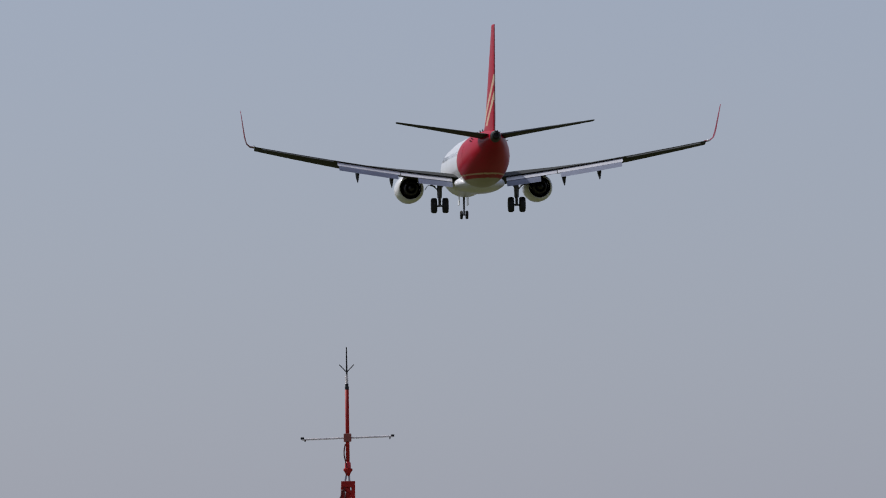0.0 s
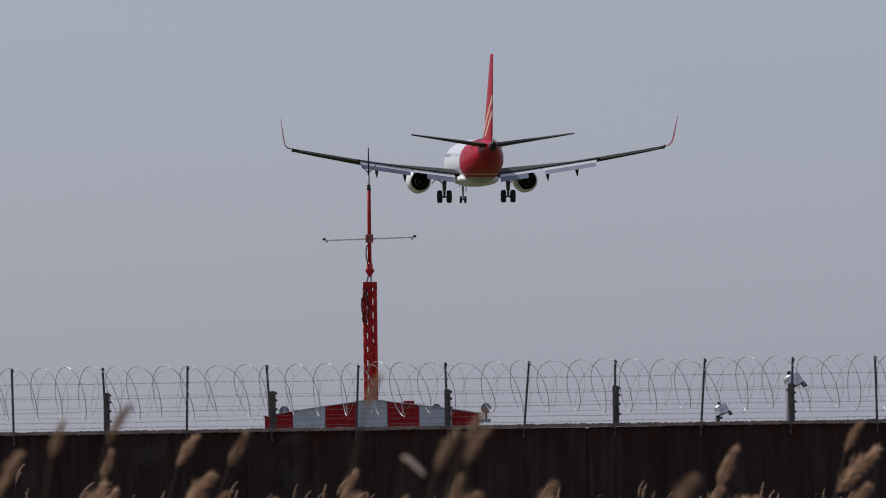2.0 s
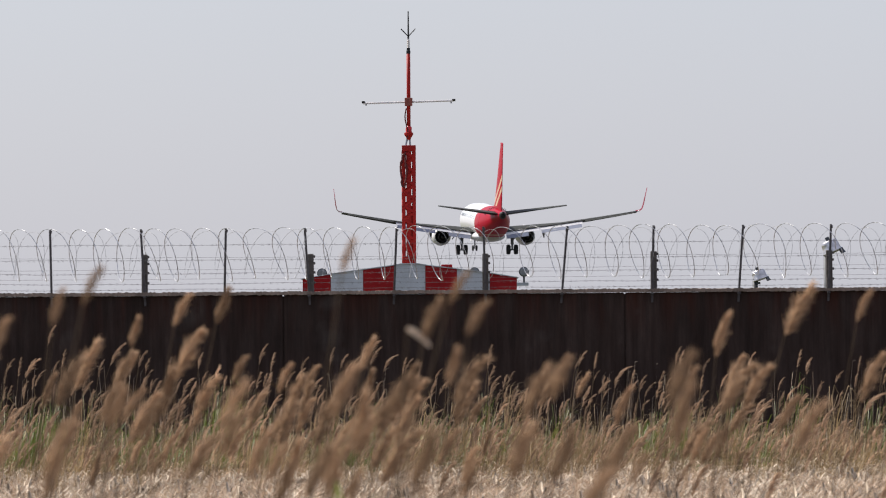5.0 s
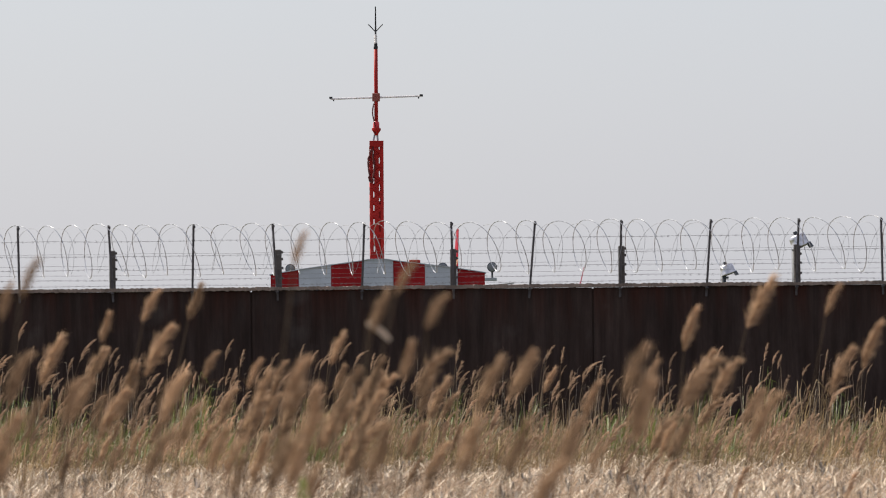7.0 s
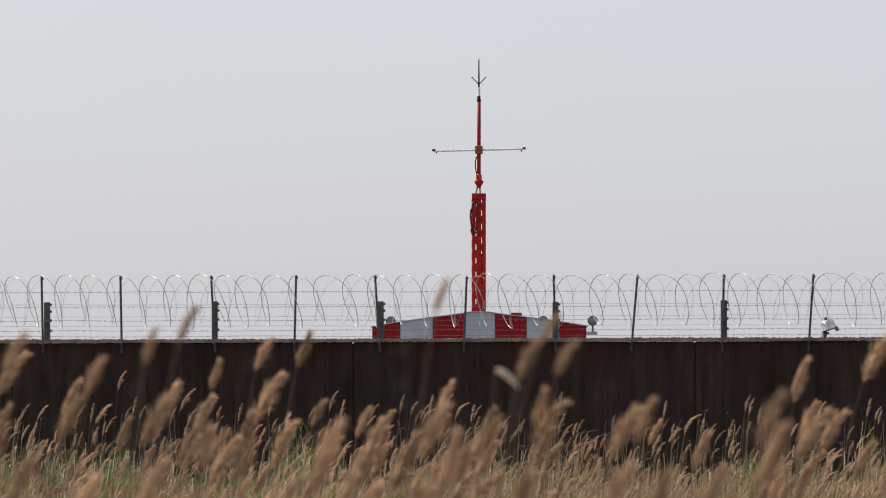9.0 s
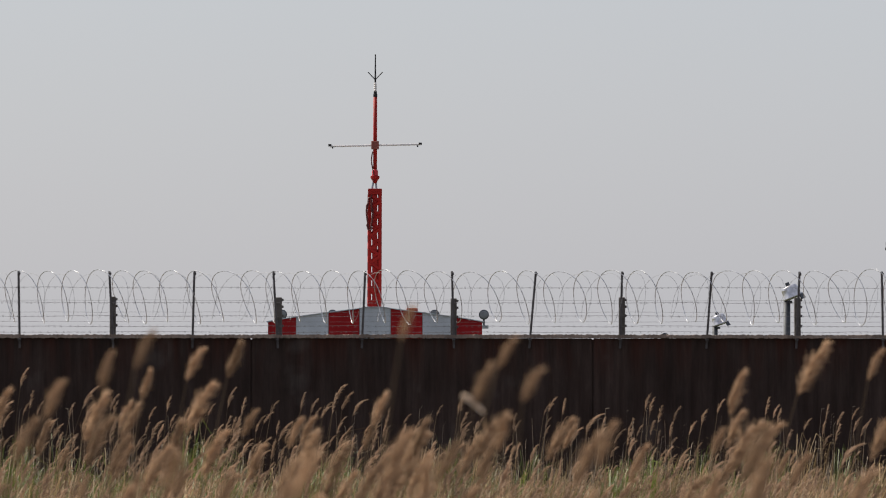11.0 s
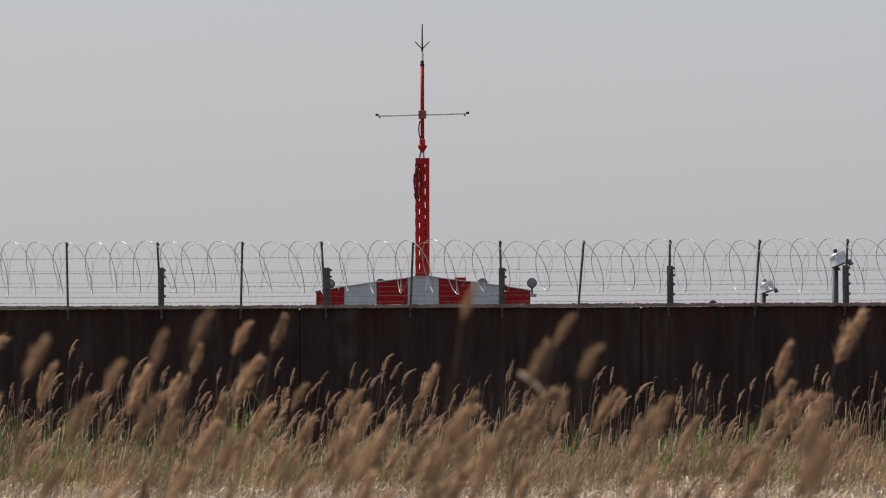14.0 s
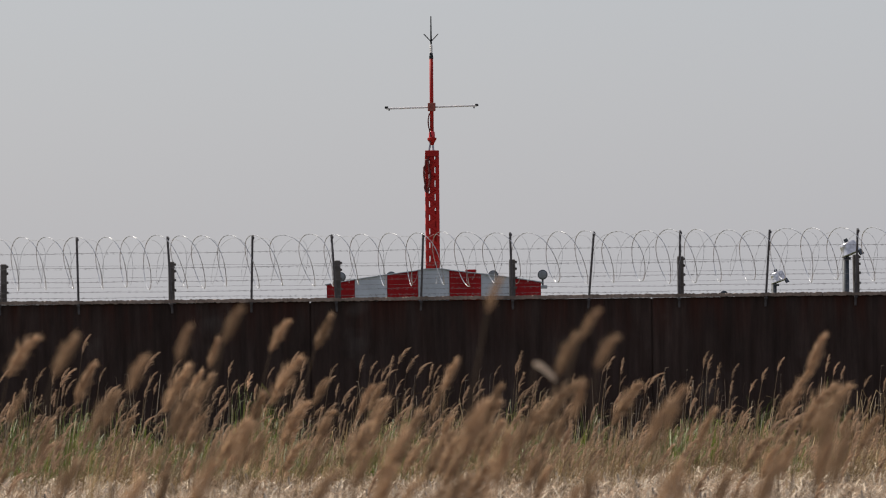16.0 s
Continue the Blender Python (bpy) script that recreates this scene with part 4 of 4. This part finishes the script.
# a thicker stand of reeds before the hut
thick = random.Random(77)
for i in range(16):
    d = thick.uniform(37, 50)
    reed(thick.uniform(-1.0, 0.15) * d / 42, d, 1.6 + thick.uniform(-0.3, 0.05) * d / 42, thick.randrange(7), True, thick.uniform(-4, 4), thick.uniform(0.6, 0.9), thick.uniform(0.3, 0.5))
for i in range(60):
    d = rr.uniform(74, 116)
    reed(rr.uniform(-1, 1) * 0.066 * d, d, 0.6 + 0.85 * rr.random() ** 1.4, rr.randrange(7), False, rr.uniform(-4, 4), rr.uniform(0.9, 1.2))
for i in range(120):
    d = rr.uniform(118, 146)
    u = rr.uniform(-1, 1)
    reed(u * 0.066 * d, d, (0.85 if u > 0.1 else 1.15) + (0.95 if u > 0.1 else 1.15) * rr.random() ** 2.3, rr.randrange(7), False, rr.uniform(-5, 9), rr.uniform(0.6, 1.0) if u > 0.1 else rr.uniform(0.75, 1.2))
# a snapped seed head hanging from its stem
bent = tagged(new("broken_reed", KINDS[2][0]), "pale snapped reed leaf hanging from a stem", "reed")
bent.scale = (1.74, 1, 1.74)
verts, faces = [], []
for q in range(5):
    o = Vector((0.0, 0.004 * q, 0.003 * q))
    ribbon(verts, faces, [o, o + Vector((0.03, 0, -0.012)), o + Vector((0.075, 0, -0.05)), o + Vector((0.10, 0, -0.078))], [0.006, 0.009, 0.008, 0.003], Vector((0.5, 0.2 * q - 0.4, 0.8)).normalized())
leafy = new("snapped_leaf", data_mesh("snapped_leaf", verts, faces, BLEACH))
leafy.parent, leafy.location = bent, KINDS[2][1]
leafy.scale = (0.36, 0.5, 0.36)
SWAY.append((bent, -0.13, 24.0, -2.0, 1.0, 0.35))


def scatter(name, shapes, places, mats):
    """One mesh of many copies. places: (x, y, scale across, scale up, turn, shape)."""
    V, F, M, o = [], [], [], 0
    for x, y, sx, sz, a, k in places:
        v, f, mi = shapes[k]
        c, s = math.cos(a), math.sin(a)
        V.append(np.stack([x + sx * (c * v[:, 0] - s * v[:, 1]), y + sx * (s * v[:, 0] + c * v[:, 1]), sz * v[:, 2]], 1))
        F.append(f + o)
        M.append(mi)
        o += len(v)
    V, F, M = np.concatenate(V), np.concatenate(F), np.concatenate(M)
    me = bpy.data.meshes.new(name)
    me.vertices.add(len(V))
    me.vertices.foreach_set("co", V.astype(np.float32).ravel())
    me.loops.add(F.size)
    me.loops.foreach_set("vertex_index", F.astype(np.int32).ravel())
    me.polygons.add(len(F))
    me.polygons.foreach_set("loop_start", np.arange(0, F.size, 4, dtype=np.int32))
    me.polygons.foreach_set("material_index", M.astype(np.int32))
    for mt in mats:
        me.materials.append(mt)
    me.update(calc_edges=True)
    me.validate()
    return new(name, me)


def blade_clump(seed, count, height, spread, lean, width, curl=0.35):
    """Tuft of curved blades blown towards +x."""
    r = random.Random(seed)
    verts, faces = [], []
    for i in range(count):
        b = Vector((r.uniform(-spread, spread), r.uniform(-spread, spread), 0))
        h = height * r.uniform(0.45, 1.1)
        dx, dy = lean * h * r.uniform(-0.2, 1.3), r.uniform(-0.3, 0.3) * h
        droop = r.uniform(0.0, curl)
        w = width * r.uniform(0.6, 1.3)
        side = Vector((r.uniform(-1, 1), r.uniform(-1, 1), 0.2)).normalized()
        ribbon(verts, faces, [b, b + Vector((dx * 0.25, dy * 0.3, h * 0.55)), b + Vector((dx * 0.65, dy * 0.7, h * 0.92)), b + Vector((dx * 1.2, dy, h * (1 - droop)))], [w * 0.8, w, w * 0.7, w * 0.1], side)
    v, f = np.array([tuple(q) for q in verts]), np.array(faces)
    return v, f, np.zeros(len(f), int)


def reed_clump(k, tall):
    """A wall reed as plain arrays: stem strips and seed head."""
    r = random.Random(500 + k)
    verts, faces = [], []
    bend = r.uniform(0.05, 0.16)
    pts = [Vector((bend * (j / 5) ** 2, 0, tall * j / 5)) for j in range(6)]
    ribbon(verts, faces, pts, [0.0045, 0.004, 0.004, 0.0035, 0.003, 0.002], Vector((1, 0.1, 0)).normalized())
    for j in range(2):
        u = r.randrange(1, 5)
        out = Vector((1, r.uniform(-0.7, 0.7), 0)).normalized()
        ln = r.uniform(0.12, 0.26)
        ribbon(verts, faces, [pts[u], pts[u] + out * ln * 0.5 + Vector((0, 0, ln * 0.5)), pts[u] + out * ln + Vector((0, 0, ln * 0.3))], [0.003, 0.007, 0.001], out.cross(Vector((0, 0.4, 1))).normalized())
    n0 = len(faces)
    pv, pf = plume_shape(600 + k, r.uniform(0.24, 0.34), 46, r.uniform(0.7, 1.15), 50, 0.85)
    o = len(verts)
    verts += [tuple(Vector(q) * 0.85 + pts[-1]) for q in pv]
    faces += [tuple(i + o for i in f) for f in pf]
    mi = np.ones(len(faces), int)
    mi[:n0] = 0
    return np.array([tuple(q) for q in verts]), np.array(faces), mi


RC = [reed_clump(k, 0.45 + 0.28 * (k // 4)) for k in range(20)]
beds = []
STEP = 1.25
for i in range(-9, 9):
    x0 = STEP * i
    places = []
    for _ in range(66 if x0 < 1.5 else 60):
        k = 4 * int(5 * rr.random() ** (2.5 if x0 < 1.0 else 3.6)) + rr.randrange(4)
        places.append((rr.uniform(0, STEP), rr.uniform(-22, 16) if k < 8 else rr.uniform(-12, 16), rr.uniform(0.85, 1.15), rr.uniform(0.86, 1.14), rr.uniform(-0.6, 0.6), k))
    for _ in range(40):
        places.append((rr.uniform(0, STEP), rr.uniform(-23, -4), rr.uniform(0.8, 1.1), rr.uniform(0.7, 1.1), rr.uniform(-0.6, 0.6), rr.randrange(8)))
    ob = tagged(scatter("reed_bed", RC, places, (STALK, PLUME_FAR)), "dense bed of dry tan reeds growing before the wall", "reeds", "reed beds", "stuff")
    beds.append((ob, x0, 131.0))

def uneven(places):
    """Grass that grows tall in some spots and stays low in others."""
    return [(x, y, a, b * (0.45 + 1.5 * max(0.0, noise.noise((x * 1.3, y * 0.25, 7.0)) + 0.25)), c, k) for x, y, a, b, c, k in places]


GC = [blade_clump(700 + k, 14, 1.0, 0.10, 0.35, 0.006) for k in range(5)]
places = [(rr.uniform(-11, 11), rr.uniform(116, 148), rr.uniform(0.8, 1.3), rr.uniform(0.35, 0.95), rr.uniform(-0.7, 0.7), rr.randrange(5)) for i in range(5200)]
places = uneven(places)
places = [p for p in places if noise.noise((p[0] * 1.1, p[1] * 0.16, 2.0)) > 0.07 + 0.028 * p[0]]
tagged(scatter("green_grass", GC, places, (GREEN,)), "young green grass blades among the dry reeds", "grass", kind="stuff")
places = [(rr.uniform(-11, 11), rr.uniform(110, 148), rr.uniform(0.8, 1.4), rr.uniform(0.35, 0.95), rr.uniform(-0.7, 0.7), rr.randrange(5)) for i in range(1900)]
tagged(scatter("dry_grass", GC, uneven(places), (DRY,)), "tall dry grass stems among the reeds", "grass", kind="stuff")
SC = [blade_clump(800 + k, 9, 1.0, 0.14, 1.7, 0.017, 0.85) for k in range(8)]
places = []
for i in range(6200):
    y = rr.uniform(20, 126) if i < 1200 else 66 + 55 * rr.random() ** 0.9 + rr.gauss(0, 4.5)
    places.append((rr.uniform(-1, 1) * (0.075 * y + 0.5), y, rr.uniform(0.25, 0.5), rr.uniform(0.12, 0.46), rr.uniform(-0.8, 0.8), rr.randrange(8)))
tagged(scatter("straw_field", SC, places, (STRAW,)), "bleached matted straw bent over by the wind", "dry grass", kind="stuff")
CURL = [blade_clump(870 + k, 5, 0.34, 0.10, 1.3, 0.012, 0.9) for k in range(8)]
places = []
for i in range(3800):
    y = 72 + 53 * rr.random() ** 0.8 + rr.gauss(0, 3)
    places.append((rr.uniform(-1, 1) * 0.075 * y, y, rr.uniform(0.7, 1.2), rr.uniform(0.7, 1.35), rr.uniform(-0.7, 0.7), rr.randrange(8)))
tagged(scatter("straw_curls", CURL, places, (BLEACH,)), "bright bleached leaf curls lying over the straw", "dry grass", kind="stuff")
places = [(rr.uniform(-9, 9), 96 + 30 * rr.random() ** 0.6, rr.uniform(0.7, 1.1), rr.uniform(0.25, 0.6), rr.uniform(-0.7, 0.7), rr.randrange(5)) for i in range(750)]
tagged(scatter("dry_tufts", GC, places, (DRY,)), "loose tufts of dull dry grass in the straw", "grass", kind="stuff")
STEM = [blade_clump(850 + k, 3, 1.0, 0.05, 0.22, 0.0042, 0.2) for k in range(6)]
TALLSTEM = [blade_clump(880 + k, 2, 1.0, 0.06, 0.1, 0.0038, 0.12) for k in range(6)]
places = [(rr.uniform(-10, 10), rr.uniform(124, 147), 1.0, 0.7 + 1.3 * rr.random() ** 1.6, rr.uniform(-1.2, 1.2), rr.randrange(6)) for i in range(760)]
tagged(scatter("bare_stems", TALLSTEM, places, (PALE_STEM,)), "thin pale bare stems standing before the wall", "stems", kind="stuff")
places = []
for i in range(210):
    y = rr.uniform(36, 66)
    places.append((rr.uniform(-0.066, 0.066) * y, y, 1.0, 1.6 - rr.uniform(0.35, 0.85) * y / 55, rr.uniform(-0.8, 0.8), rr.randrange(6)))
tagged(scatter("dry_stems", STEM, places, (PLUME,)), "thin brown bare stems standing among near reeds", "stems", kind="stuff")
for x, y, z in ((-0.36, 24, 1.36), (-0.72, 24, 1.26), (-0.30, 24.4, 1.24)):
    v, f, mi = blade_clump(int(900 + 10 * x), 6, 1.0, 0.03, 0.12, 0.011)
    gr = tagged(scatter("green_reed_shoot", [(v, f, mi)], [(0, 0, 1.0, z, 0, 0)], (LIME,)), "fresh green reed shoot among dry stems", "reed shoot", "reed shoots")
    gr.location = (x, y, 0)


# ---- what moves ----
def gust(t, x, ph):
    return 0.55 * math.sin(1.9 * t - 0.8 * x + 0.4 * ph) + 0.3 * math.sin(4.3 * t - 0.5 * x + ph) + 0.15 * math.sin(7.1 * t + 2 * ph)


def motions():
    x = [(0.0, 7.95, 38.97, -0.15), (0.5, 7.80, 37.05, -0.8), (1.0, 7.64, 34.82, -1.9), (1.5, 7.41, 32.33, -0.6), (2.0, 7.13, 29.65, 0.2), (2.5, 6.78, 26.98, 0.7), (3.0, 6.53, 24.61, 0.7), (3.5, 6.34, 22.35, 0.7), (3.7, 6.22, 21.52, 0.6)]
    rows = [(t, pose(a, 634.5 + 66 * t, z, 1.4 + 0.2 * t + max(0.0, 0.5 - 0.4 * t) + 0.85 * min(1.0, max(0.0, (t - 1.0) / 1.5)), bank, 3.3 + 0.35 * t)) for t, a, z, bank in x]
    for t, a, z in ((5.8, 5.05, 12.05), (6.0, 4.92, 11.35), (6.5, 4.85, 9.5), (7.0, 4.9, 7.6), (8.0, 4.8, 4.1), (9.0, 4.6, 1.4), (10.0, 4.4, 0.05), (12.0, 4.2, 0.02), (14.0, 4.0, 0.02), (16.0, 3.9, 0.02)):
        d = 634.5 + 66 * t + 5 * max(0.0, min(t, 8) - 3.7) - 1.8 * max(0.0, t - 10) ** 2
        rows.append((t, pose(a, d, z, 2.7 if t < 8 else (3.0 if t < 10 else 0.0), 0, 5.0 if t < 8 else (3.0 if t < 10 else 0.5))))
    walk(jet, rows)
    for ob, px, py, lean, ph, amp in SWAY:
        flutter = 0.5 if py < 70 else 1.2
        walk(ob, [(0.25 * k, pose(px, py, 0, 0, lean + amp * SWING * wind(0.25 * k, py) + flutter * gust(0.25 * k, px, ph), 0)) for k in range(65)])
    for ob, px, py in beds:
        walk(ob, [(0.5 * k, pose(px, py, 0, 0, 1.1 * gust(0.5 * k, px, px), 0)) for k in range(33)])


motions()
